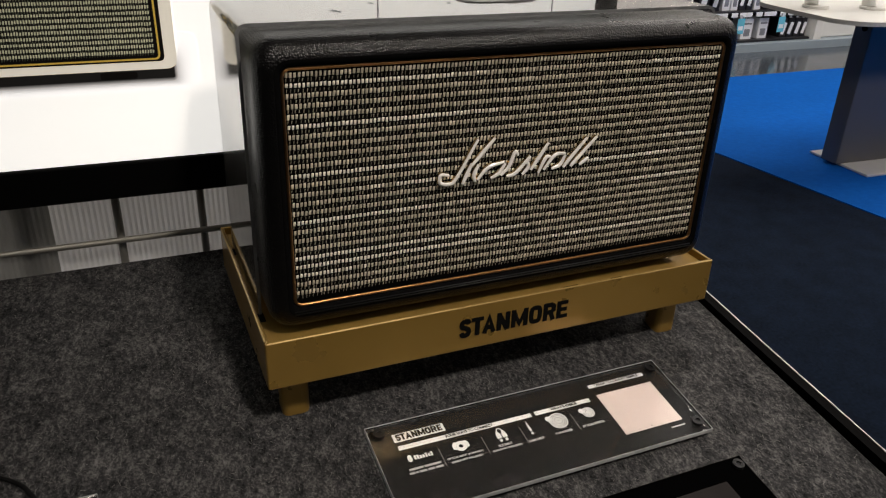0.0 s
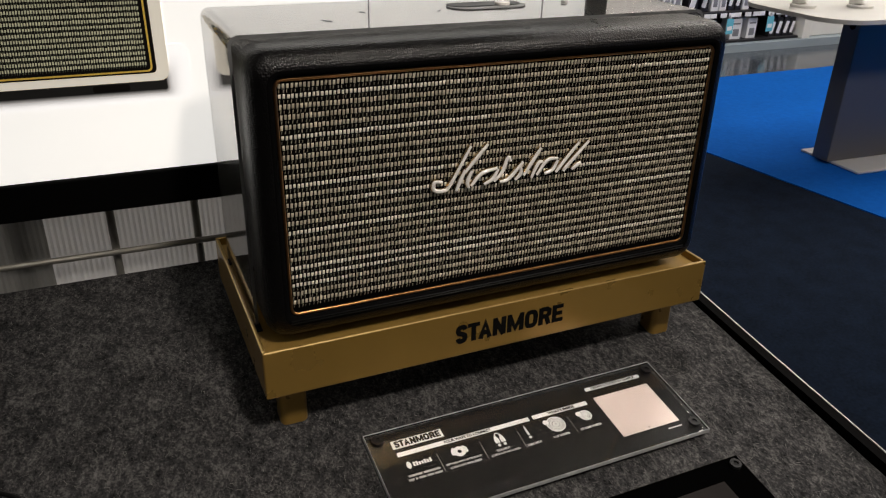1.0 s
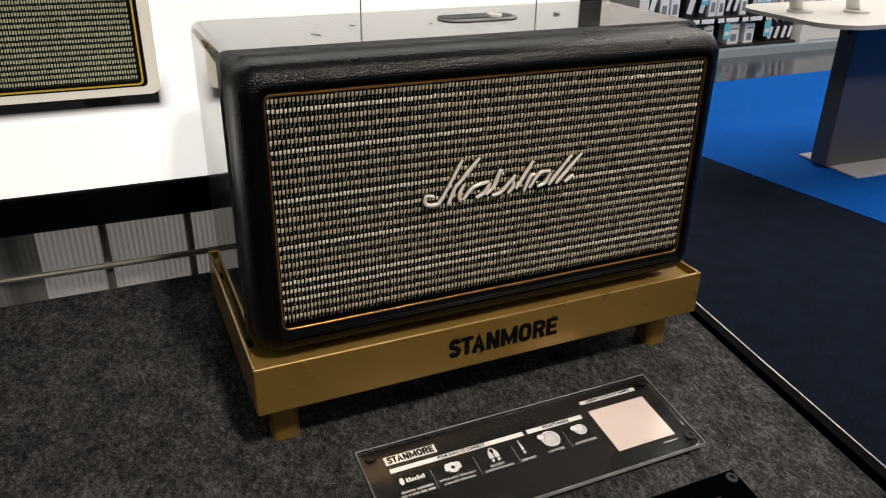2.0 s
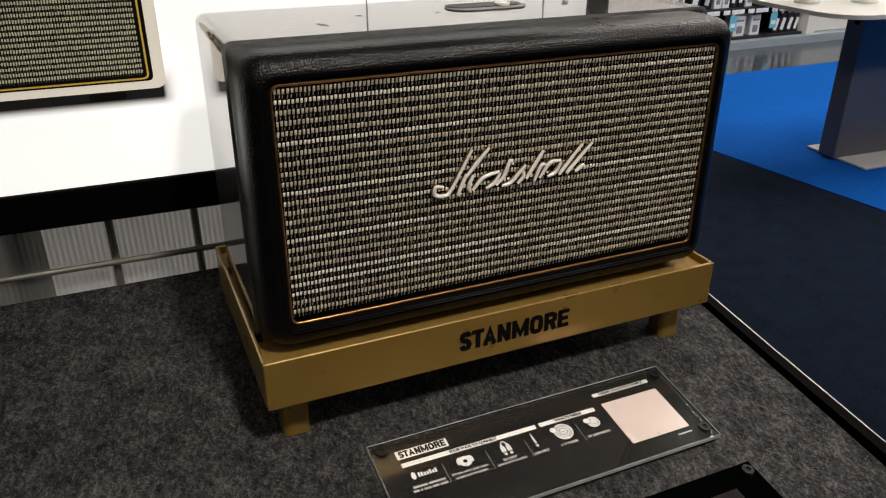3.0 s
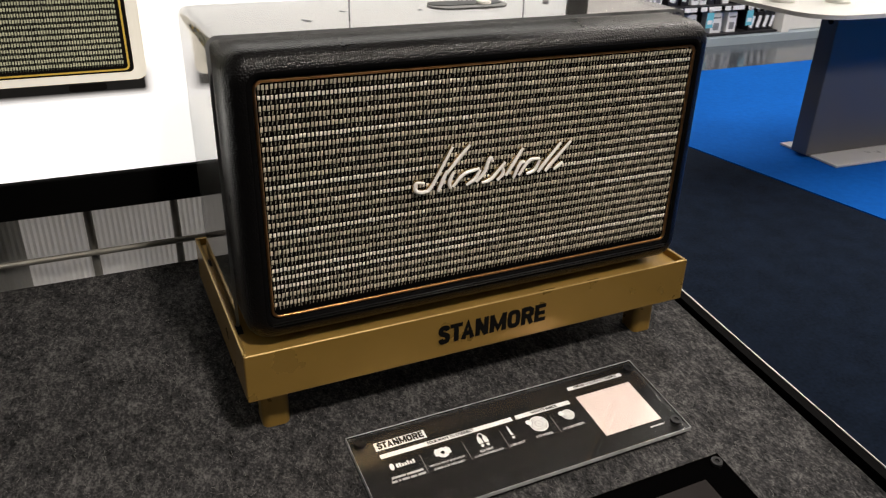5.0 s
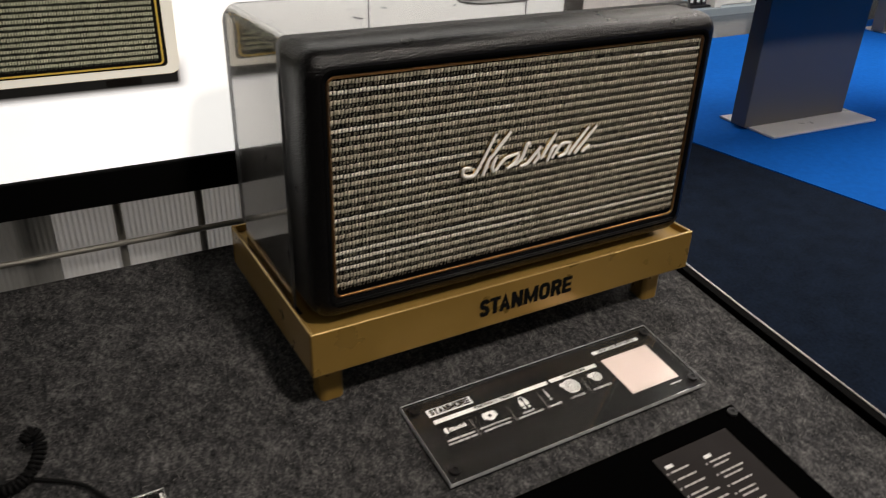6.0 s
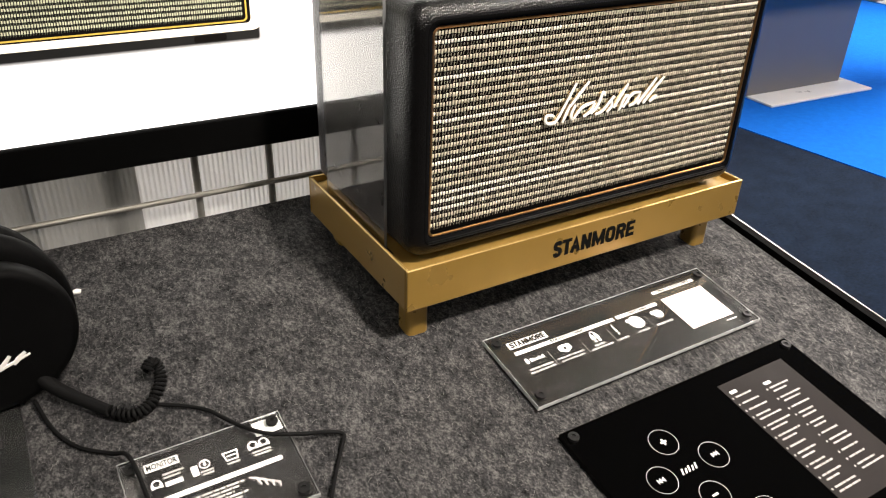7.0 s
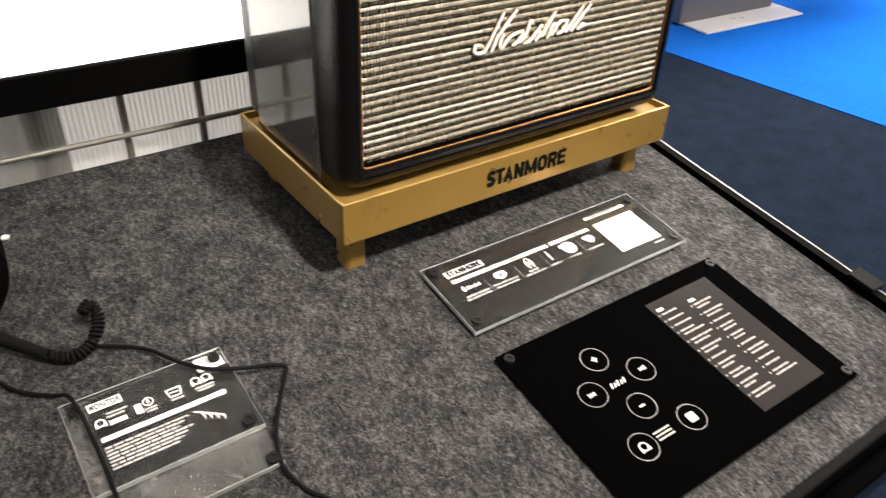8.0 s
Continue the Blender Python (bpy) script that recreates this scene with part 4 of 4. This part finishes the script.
for i, (x, y) in enumerate(BUTTONS):
    bm = bmesh.new()
    ring(bm, x, y, 0.0109, 0.0113, 0.0002, Matrix.Translation((0, 0, 0.0056)))
    button = part("button_ring", bm, PRINT_GREY, touch, "thin grey button ring")
    bm = bmesh.new()
    up = Matrix.Translation((x, y, 0.0056))
    if i == 0:
        box(bm, -0.0034, -0.001, 0, 0.0034, 0.001, 0.0002, m=up), box(bm, -0.001, -0.0034, 0.0001, 0.001, 0.0034, 0.0003, m=up)
    elif i in (1, 2):
        s = 1 if i == 1 else -1
        for dx in (-0.0026, 0.0012):
            prism(bm, [(s * dx, -0.0026), (s * (dx + 0.0036), 0), (s * dx, 0.0026)][::s], 0.0002, up)
        box(bm, *sorted((s * 0.0044, s * 0.0052))[:1], -0.0026, 0, sorted((s * 0.0044, s * 0.0052))[1], 0.0026, 0.0002, m=up)
    elif i == 3:
        box(bm, -0.0034, -0.001, 0, 0.0034, 0.001, 0.0002, m=up)
    elif i == 4:
        prism(bm, round_rect(-0.005, -0.005, 0.005, 0.005, 0.0015), 0.0002, up)
    else:
        ring(bm, 0, 0.0, 0.0036, 0.0048, 0.0002, up, 20)
        box(bm, -0.0055, -0.005, 0, -0.0028, -0.0005, 0.0003, m=up), box(bm, 0.0028, -0.005, 0, 0.0055, -0.0005, 0.0003, m=up)
    bmesh.ops.transform(bm, matrix=up @ Matrix.Diagonal((0.78, 0.78, 1, 1)) @ up.inverted(), verts=bm.verts)
    part("button_symbol", bm, PRINT_WHITE, button, "white button symbol")
bm = bmesh.new()
for k in range(5):
    prism(bm, [(-0.0655 + 0.0032 * k, 0.0105), (-0.0640 + 0.0032 * k, 0.0105), (-0.0620 + 0.0032 * k, 0.0150 - 0.0010 * (k % 2)), (-0.0635 + 0.0032 * k, 0.0150 - 0.0010 * (k % 2))], 0.0002, Matrix.Translation((0, 0, 0.0056)))
part("printed_mark", bm, PRINT_WHITE, touch, "small white mark of slanting strokes")
for k in range(3):
    bar(touch, -0.068, -0.0342 - 0.003 * k, -0.052, -0.0330 - 0.003 * k, 0.0056, PRINT_GREY)
screws(touch, [(sx * (KW - 0.0075), sy * (KD - 0.0075)) for sx in (-1, 1) for sy in (-1, 1)], 0.0056)

card = thing("headphone_plate", on_table(-0.3474, -0.0526), "black printed plate under worn clear acrylic beside the headphones", "information plate")
CW, CD = 0.0537, 0.0376
part("backing", boxes((-0.0390, -CD + 0.0008, 0.0005, CW - 0.001, CD - 0.0008, 0.0025)), PRINT_BLACK, card, "black printed sheet")
part("acrylic_cover", boxes((-CW, -CD, 0.0035, CW, CD, 0.0075), r=0.0005, seg=1), WORN_ACRYLIC, card, "worn clear acrylic cover sheet")
part("acrylic_foot", boxes((-CW, -CD - 0.0300, 0.0003, CW, -CD - 0.0006, 0.0042), r=0.0005, seg=1), WORN_ACRYLIC, card, "clear acrylic strip below the print")
part("foot_edge", boxes((-CW, -CD - 0.0308, 0.0004, CW, -CD - 0.0301, 0.0041)), FROSTED, card, "bright sawn acrylic edge")
# white patch draws the lightbox glare over the worn corner
part("corner_glare", boxes((CW - 0.0200, CD - 0.0135, 0.0026, CW - 0.0012, CD - 0.0012, 0.0029), r=0.0002), PRINT_WHITE, card, "white worn corner of the print with the lightbox glare painted in")
for row, edge in (((-CW - 0.0007, -CD - 0.0007, CW + 0.0007, -CD - 0.0001), FROSTED), ((-CW - 0.0004, CD + 0.0001, CW + 0.0004, CD + 0.0005), FROSTED), ((-CW - 0.0004, -CD, -CW - 0.0001, CD), PLATE_EDGE), ((CW + 0.0001, -CD, CW + 0.0004, CD), PLATE_EDGE)):
    part("cover_edge", boxes((row[0], row[1], 0.0037, row[2], row[3], 0.0073)), edge, card, "sawn acrylic edge")
bar(card, -0.0392, 0.0258, -0.0175, 0.0325, PZ, PRINT_WHITE)
words(card, "MONITOR", -0.0283, 0.0292, 0.0046, 0.0195, PZ + 0.0003, INK, 0.02)
bar(card, -0.0384, -0.0004, 0.0435, 0.0032, PZ, PRINT_WHITE)
rnd = random.Random(3)
for k in range(7):
    x, end = -0.0384, 0.0150 - 0.004 * (k % 3) - (0.012 if k == 6 else 0)
    while x < end:
        wide = rnd.uniform(0.003, 0.009)
        bar(card, x, -0.0062 - 0.0028 * k, min(end, x + wide), -0.0048 - 0.0028 * k, PZ, PRINT_GREY, "text_line")
        x += wide + 0.0009
for cx, cy, kind in ((-0.0350, 0.0150, 0), (-0.0038, 0.0175, 1), (0.0136, 0.0170, 2), (0.0290, 0.0190, 0), (0.0365, 0.0190, 0)):
    bm = bmesh.new()
    if kind == 0:
        ring(bm, cx, cy, 0.0023, 0.0033, 0.00025, UP, 20)
        box(bm, cx - 0.0036, cy - 0.0036, 0, cx - 0.0017, cy - 0.0003, 0.0003, m=UP), box(bm, cx + 0.0017, cy - 0.0036, 0, cx + 0.0036, cy - 0.0003, 0.0003, m=UP)
    elif kind == 1:
        ring(bm, cx, cy, 0.0028, 0.0036, 0.00025, UP, 20)
        box(bm, cx - 0.0008, cy - 0.0012, 0, cx + 0.0008, cy + 0.0022, 0.0003, m=UP)
    else:
        thick_line(bm, [(cx - 0.0048, cy + 0.0032), (cx + 0.0048, cy + 0.0032), (cx + 0.0036, cy - 0.0034), (cx - 0.0036, cy - 0.0034), (cx - 0.0048, cy + 0.0032)], 0.0009, 0.00025)
        thick_line(bm, [(cx - 0.0030, cy), (cx + 0.0030, cy)], 0.0008, 0.00025)
        bmesh.ops.transform(bm, matrix=UP, verts=bm.verts)
    part("printed_icon", bm, PRINT_WHITE, card)
for x0, x1, y in ((-0.0080, 0.0006, 0.0125), (-0.0070, 0.0000, 0.0102), (0.0095, 0.0180, 0.0115), (0.0265, 0.0395, 0.0130), (0.0275, 0.0385, 0.0106), (-0.0300, -0.0165, 0.0210), (-0.0300, -0.0190, 0.0182)):
    bar(card, x0, y - 0.0013, x1, y, PZ, PRINT_GREY, "text_line")
bar(card, -0.0130, 0.0105, -0.0085, 0.0185, PZ, PRINT_WHITE)
bar(card, -0.0300, 0.0105, -0.0190, 0.0140, PZ, PRINT_WHITE)
for k in range(9):
    bar(card, -0.022 + 0.0062 * k, 0.0004, -0.0185 + 0.0062 * k, 0.0024, PZ + 0.0003, PRINT_GREY, "text_mark")
bm = bmesh.new()
for k in range(4):
    ribbon(bm, [(0.0185 + 0.0042 * k, -0.0050 - 0.0028 * k), (0.0230 + 0.0040 * k, -0.0075 - 0.0030 * k), (0.0240 + 0.0036 * k, -0.0135 - 0.0022 * k)], 0.0010, 0.0022, 0.00025)
part("printed_picture", put(bm, UP), PRINT_GREY, card, "pale headphone picture")
screws(card, [(CW - 0.0070, CD - 0.0080), (CW - 0.0080, -CD + 0.0065), (-CW + 0.0066, CD - 0.0085)], 0.0076)
screws(card, [(CW - 0.0055, -CD - 0.0255)], 0.0043)

# ---- headphones on a stand ----
stand = thing("headphone_stand", on_table(-0.50, 0.07), "low black headphone stand with a flat base", "headphone stand")
part("base", boxes((-0.06, -0.19, 0.0005, 0.052, 0.06, 0.005), r=0.001), SMOKE, stand, "smoked acrylic base plate")
part("post", boxes((-0.02, 0.03, 0.006, 0.02, 0.05, 0.13), r=0.004), BLACK, stand)
phones = thing("headphones", on_table(-0.455, 0.085, 0.053) @ pose(0, 0, 0, -14, 0, 8), "black over-ear headphones with padded cups resting on the table", "headphones")


def pad(bm, rx, rz, y0, y1, bulge):
    """A rounded oval cushion between y0 and y1."""
    rings = []
    for k in range(9):
        a = math.pi * k / 8
        f = 1 - bulge + bulge * math.sin(a) ** 0.6
        y = (y0 + y1) / 2 - (y1 - y0) / 2 * math.cos(a)
        rings.append([bm.verts.new((rx * f * math.cos(t), y, rz * f * math.sin(t))) for t in (2 * math.pi * j / 40 for j in range(40))])
    for p, q in zip(rings, rings[1:]):
        for j in range(40):
            bm.faces.new((p[j], p[(j + 1) % 40], q[(j + 1) % 40], q[j])).smooth = True
    bm.faces.new(rings[0]), bm.faces.new(rings[-1][::-1])
    bmesh.ops.recalc_face_normals(bm, faces=bm.faces)
    return bm


cup = part("ear_cup", pad(bmesh.new(), 0.056, 0.052, -0.012, 0.012, 0.12), CUSHION, phones, "black grained ear cup")
part("ear_cushion", pad(bmesh.new(), 0.061, 0.067, 0.0125, 0.034, 0.35), CUSHION, phones)
part("ear_cushion", pad(bmesh.new(), 0.059, 0.068, 0.036, 0.058, 0.35), CUSHION, phones)
part("ear_cup", pad(bmesh.new(), 0.053, 0.049, 0.060, 0.082, 0.12), CUSHION, phones)
bm = bmesh.new()
for k in range(7):
    x = -0.034 + 0.0095 * k
    ribbon(bm, [(x, -0.004 + 0.0012 * k), (x + 0.003, -0.001 + 0.0012 * k), (x + 0.0085, 0.0015 + 0.0014 * k + 0.002 * (k % 2))], 0.0022, 0.0036, 0.0008)
ribbon(bm, [(-0.036, -0.0045), (0.0, -0.0005), (0.034, 0.0075)], 0.0018, 0.0030, 0.0009)
part("cup_mark", put(bm, Matrix.Translation((-0.014, -0.0119, -0.022)) @ FRONT), LOGO_METAL, cup, "white mark of slanting strokes")
bm = bmesh.new()
tube(bm, smooth_path([(-0.02, 0.0, 0.045), (-0.03, 0.004, 0.085), (-0.05, 0.012, 0.118), (-0.085, 0.03, 0.135), (-0.12, 0.05, 0.118), (-0.14, 0.062, 0.085)], 8), 0.010, 12)
part("headband", bm, CUSHION, phones, "padded black headband")


def table_point(x, y, z=0.0):
    return TOP @ Vector((x, y, z))


cable = thing("headphone_cable", Matrix(), "black coiled headphone cable lying on the felt", "cable")
bm = bmesh.new()
base = smooth_path([table_point(-0.434, 0.074, 0.020), table_point(-0.4216, 0.061, 0.012), table_point(-0.4091, 0.0484, 0.008), table_point(-0.3939, 0.0322, 0.006), table_point(-0.3826, 0.0247, 0.006), table_point(-0.3714, 0.0280, 0.006), table_point(-0.3620, 0.0375, 0.009), table_point(-0.3575, 0.0480, 0.013), table_point(-0.3605, 0.0560, 0.019), table_point(-0.3665, 0.0520, 0.016)], 24)
coil = []
for i, q in list(enumerate(base))[68:]:
    d = (base[min(i + 1, len(base) - 1)] - base[max(i - 1, 0)]).normalized()
    s = d.orthogonal().normalized()
    u = d.cross(s)
    a = i * 2 * math.pi / 6
    coil.append(q + 0.0034 * (math.cos(a) * s + math.sin(a) * u))
tube(bm, coil, 0.0014, 6)
boot = bmesh.new()
tube(boot, base[:70], lambda t: 0.0052 - 0.0010 * t, 12)
part("cable_boot", boot, RUBBER, cable, "thick rubber sleeve")
part("coil", bm, RUBBER, cable, "tightly coiled stretch")
bm = bmesh.new()
tube(bm, smooth_path([table_point(-0.3660, 0.0290, 0.004), table_point(-0.3481, 0.0187, 0.004), table_point(-0.3356, 0.0072, 0.005), table_point(-0.3290, -0.0060, 0.008), table_point(-0.3190, -0.0225, 0.0105), table_point(-0.3065, -0.0345, 0.0110), table_point(-0.2850, -0.0430, 0.009), table_point(-0.2704, -0.0455, 0.006), table_point(-0.2590, -0.0500, 0.003), table_point(-0.2649, -0.0600, 0.002), table_point(-0.2780, -0.0795, 0.002), table_point(-0.2900, -0.1010, 0.0065), table_point(-0.2963, -0.1233, 0.004), table_point(-0.2909, -0.1445, 0.002), table_point(-0.2800, -0.1620, 0.002), table_point(-0.27, -0.20, 0.002), table_point(-0.275, -0.29, 0.002)], 8), 0.0015, 8)
part("lead", bm, RUBBER, cable, "thin straight lead")
bm = bmesh.new()
tube(bm, smooth_path([table_point(-0.4385, 0.0620, 0.008), table_point(-0.4340, 0.0440, 0.003), table_point(-0.4280, 0.0280, 0.002), table_point(-0.4180, 0.0130, 0.002), table_point(-0.4020, -0.0010, 0.004), table_point(-0.3945, -0.0110, 0.0110), table_point(-0.3915, -0.0250, 0.0115), table_point(-0.3900, -0.0450, 0.0100), table_point(-0.3895, -0.0750, 0.0095), table_point(-0.3900, -0.1000, 0.0065), table_point(-0.395, -0.28, 0.0025)], 8), 0.0015, 8)
part("lead", bm, RUBBER, cable, "thin straight lead")

scrap = bmesh.new()
prism(scrap, [(-0.003, -0.002), (0.002, -0.003), (0.0035, 0.001), (0.0, 0.003), (-0.003, 0.0015)], 0.0015, on_table(-0.3930, 0.1780, 0.0003), 0.0004)
tagged(part("paper_scrap", scrap, PAPER), "tiny crumpled white paper scrap on the felt", "paper")

# ---- demonstration table in the hall ----
demo = thing("demo_table", pose(3.012, 1.954, 0, 0, 0, -3), "white rounded demonstration table on a brushed steel slab leg", "table")
part("foot_plate", boxes((0, 0, 0.006, 0.79, 0.374, 0.018), r=0.003), FOOT_STEEL, demo, "steel foot plate, pale for the lamp reflected in it")
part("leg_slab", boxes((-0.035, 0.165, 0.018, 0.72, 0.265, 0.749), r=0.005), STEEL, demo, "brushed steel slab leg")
bm = bmesh.new()
prism(bm, round_rect(-0.505, -0.155, 1.5, 0.50, 0.17, 12), 0.018, Matrix.Translation((0, 0, 0.750)), 0.005)
part("tabletop", bm, WHITE_LAM, demo, "white rounded tabletop")
bm = bmesh.new()
prism(bm, circle(0, 0, 0.016, 16), 0.004, pose(-0.0346, 0.205, 0.672, 90, 0, -90))
prism(bm, circle(0, 0, 0.008, 12), 0.004, pose(-0.0346, 0.235, 0.705, 90, 0, -90))
part("cable_hole", bm, INK, demo, "dark cable hole")
far = copy_thing(demo, pose(6.1, 3.2, 0))
for x, y in ((2.675, 2.19), (2.925, 2.10), (3.42, 2.2)):
    dev = thing("device_stand", pose(x, y, 0.768, 0, 0, 12), "white curved stand holding a small tablet on the demonstration table", "device stand", "devices on the demo table")
    bm = bmesh.new()
    prism(bm, circle(0, 0, 0.055, 28), 0.012, None, 0.003)
    part("base", bm, WHITE_LAM, dev)
    bm = bmesh.new()
    tube(bm, smooth_path([(0, 0.02, 0.01), (0, 0.03, 0.06), (0, 0.015, 0.11), (0, -0.01, 0.14)], 6), lambda t: 0.03 - 0.012 * t, 14)
    part("neck", bm, WHITE_LAM, dev)
    slab = part("tablet", box(bmesh.new(), -0.11, -0.005, -0.08, 0.11, 0.005, 0.08, 0.004, m=pose(0, -0.02, 0.18, -25)), WHITE_LAM, dev)
    part("display", box(bmesh.new(), -0.1, -0.0065, -0.07, 0.1, -0.0055, 0.07, m=pose(0, -0.02, 0.18, -25)), TABLET, slab, "lit picture on the tablet")

# ---- far merchandise shelving ----
gondola = thing("merchandise_shelf", pose(3.6, 4.45, 0), "white shop shelving with dark back panel and hanging packages", "shelving")
part("plinth", boxes((0, 0, 0, 3.0, 0.5, 0.07), r=0.004), PLINTH, gondola)
part("back_panel", boxes((0, 0.32, 0.07, 1.67, 0.36, 1.9)), DARK_PANEL, gondola, "dark slatted back panel")
for x in (0.0, 1.73, 2.9):
    part("post", boxes((x - 0.045, 0.02, 0.0705, x + 0.045, 0.40, 1.9), r=0.004), WHITE_LAM, gondola)
for z in (0.074, 0.31, 0.60, 0.90):
    part("shelf", boxes((0.047, 0.06, z, 1.683, 0.31, z + 0.016), r=0.002), DARK_PANEL, gondola, "dark shelf")
for z in (0.31, 0.60):
    for k in range(12):
        x = 0.12 + 0.085 * k + (0.02 if k % 3 else 0) + 0.30
        part("price_tab", boxes((x, 0.052, z - 0.030, x + 0.062, 0.058, z + 0.004), r=0.001), WHITE_BOX, gondola, "white price tab")
part("cabinet_box", boxes((1.79, 0.09, 0.0705, 2.25, 0.4, 0.245), r=0.01), WHITE_LAM, gondola, "plain white cabinet")


def package(x, z, wd, ht, kind):
    """A retail package 120 mm deep, its front turned to the aisle."""
    dark = kind == "dark"
    words_of = {"dark": "dark retail package with a white printed picture", "white": "white retail package with grey print", "mauve": "pale mauve retail package with grey print"}
    pk = thing("package", pose(x, 4.55, z), words_of[kind] + " on a shop shelf", "package", "packages on the shelving")
    part("carton", boxes((-wd / 2, 0, 0, wd / 2, 0.12, ht), r=0.004), {"dark": DARK_PANEL, "white": WHITE_BOX, "mauve": MAUVE_BOX}[kind], pk)
    part("hang_strip", boxes((-wd * 0.2, 0.02, ht - 0.001, wd * 0.2, 0.024, ht + 0.022), r=0.001), WHITE_BOX if dark else GREY_PRINT_BOX, pk)
    bm = bmesh.new()
    lean = Matrix.Translation((0, -0.0005, ht * 0.45)) @ pose(0, 0, 0, 90, 0, 0) @ pose(0, 0, 0, 0, 0, -14 if dark else 0)
    prism(bm, round_rect(-wd * 0.27, -ht * 0.30, wd * 0.27, ht * (0.34 if dark else 0.05), wd * 0.06, 4), 0.0015, lean)
    part("printed_picture", bm, WHITE_BOX if dark else GREY_PRINT_BOX, pk)
    if not dark:
        part("printed_band", boxes((-wd * 0.34, -0.002, ht * 0.72, wd * 0.34, -0.0003, ht * 0.80)), GREY_PRINT_BOX, pk)


def hanging_tag(x, z):
    tag = thing("price_tag", pose(x, 4.485, z), "light blue price tag hanging from a shelf", "price tag", "blue price tags")
    part("card", boxes((-0.036, 0, 0, 0.036, 0.0015, 0.122), r=0.0005), CYAN, tag)
    part("tag_print", boxes((-0.024, -0.001, 0.03, 0.024, -0.0002, 0.062)), WHITE_BOX, tag)
    part("hanger", boxes((-0.004, 0.0, 0.1225, 0.004, 0.02, 0.15)), WHITE_BOX, tag)


SHELF_LOW, SHELF_HIGH = 0.0905, 0.3265
for x, wd, ht, kind in ((3.75, 0.10, 0.16, "white"), (3.90, 0.08, 0.14, "dark"), (4.03, 0.10, 0.17, "white"), (4.18, 0.13, 0.15, "white"), (4.34, 0.10, 0.16, "white"), (4.61, 0.115, 0.165, "white"), (4.78, 0.10, 0.165, "white"), (5.01, 0.064, 0.155, "dark"), (5.085, 0.064, 0.155, "dark"), (5.165, 0.064, 0.155, "dark"), (5.235, 0.055, 0.15, "dark")):
    package(x, SHELF_LOW, wd, ht, kind)
for x, wd, ht, kind in ((3.74, 0.09, 0.20, "dark"), (3.86, 0.085, 0.21, "white"), (3.965, 0.085, 0.22, "white"), (4.12, 0.10, 0.19, "dark"), (4.24, 0.08, 0.21, "dark"), (4.345, 0.075, 0.22, "white"), (4.43, 0.07, 0.20, "white"), (4.515, 0.06, 0.23, "dark"), (4.59, 0.06, 0.22, "dark"), (4.67, 0.07, 0.21, "white"), (4.78, 0.08, 0.20, "dark"), (4.875, 0.075, 0.21, "dark"), (4.965, 0.06, 0.22, "mauve"), (5.04, 0.05, 0.23, "mauve"), (5.115, 0.06, 0.22, "white"), (5.20, 0.06, 0.21, "mauve")):
    package(x, SHELF_HIGH, wd, ht, kind)
for x, z in ((4.475, 0.150), (4.905, 0.150), (4.77, 0.40), (4.86, 0.40), (4.20, 0.43)):
    hanging_tag(x, z)
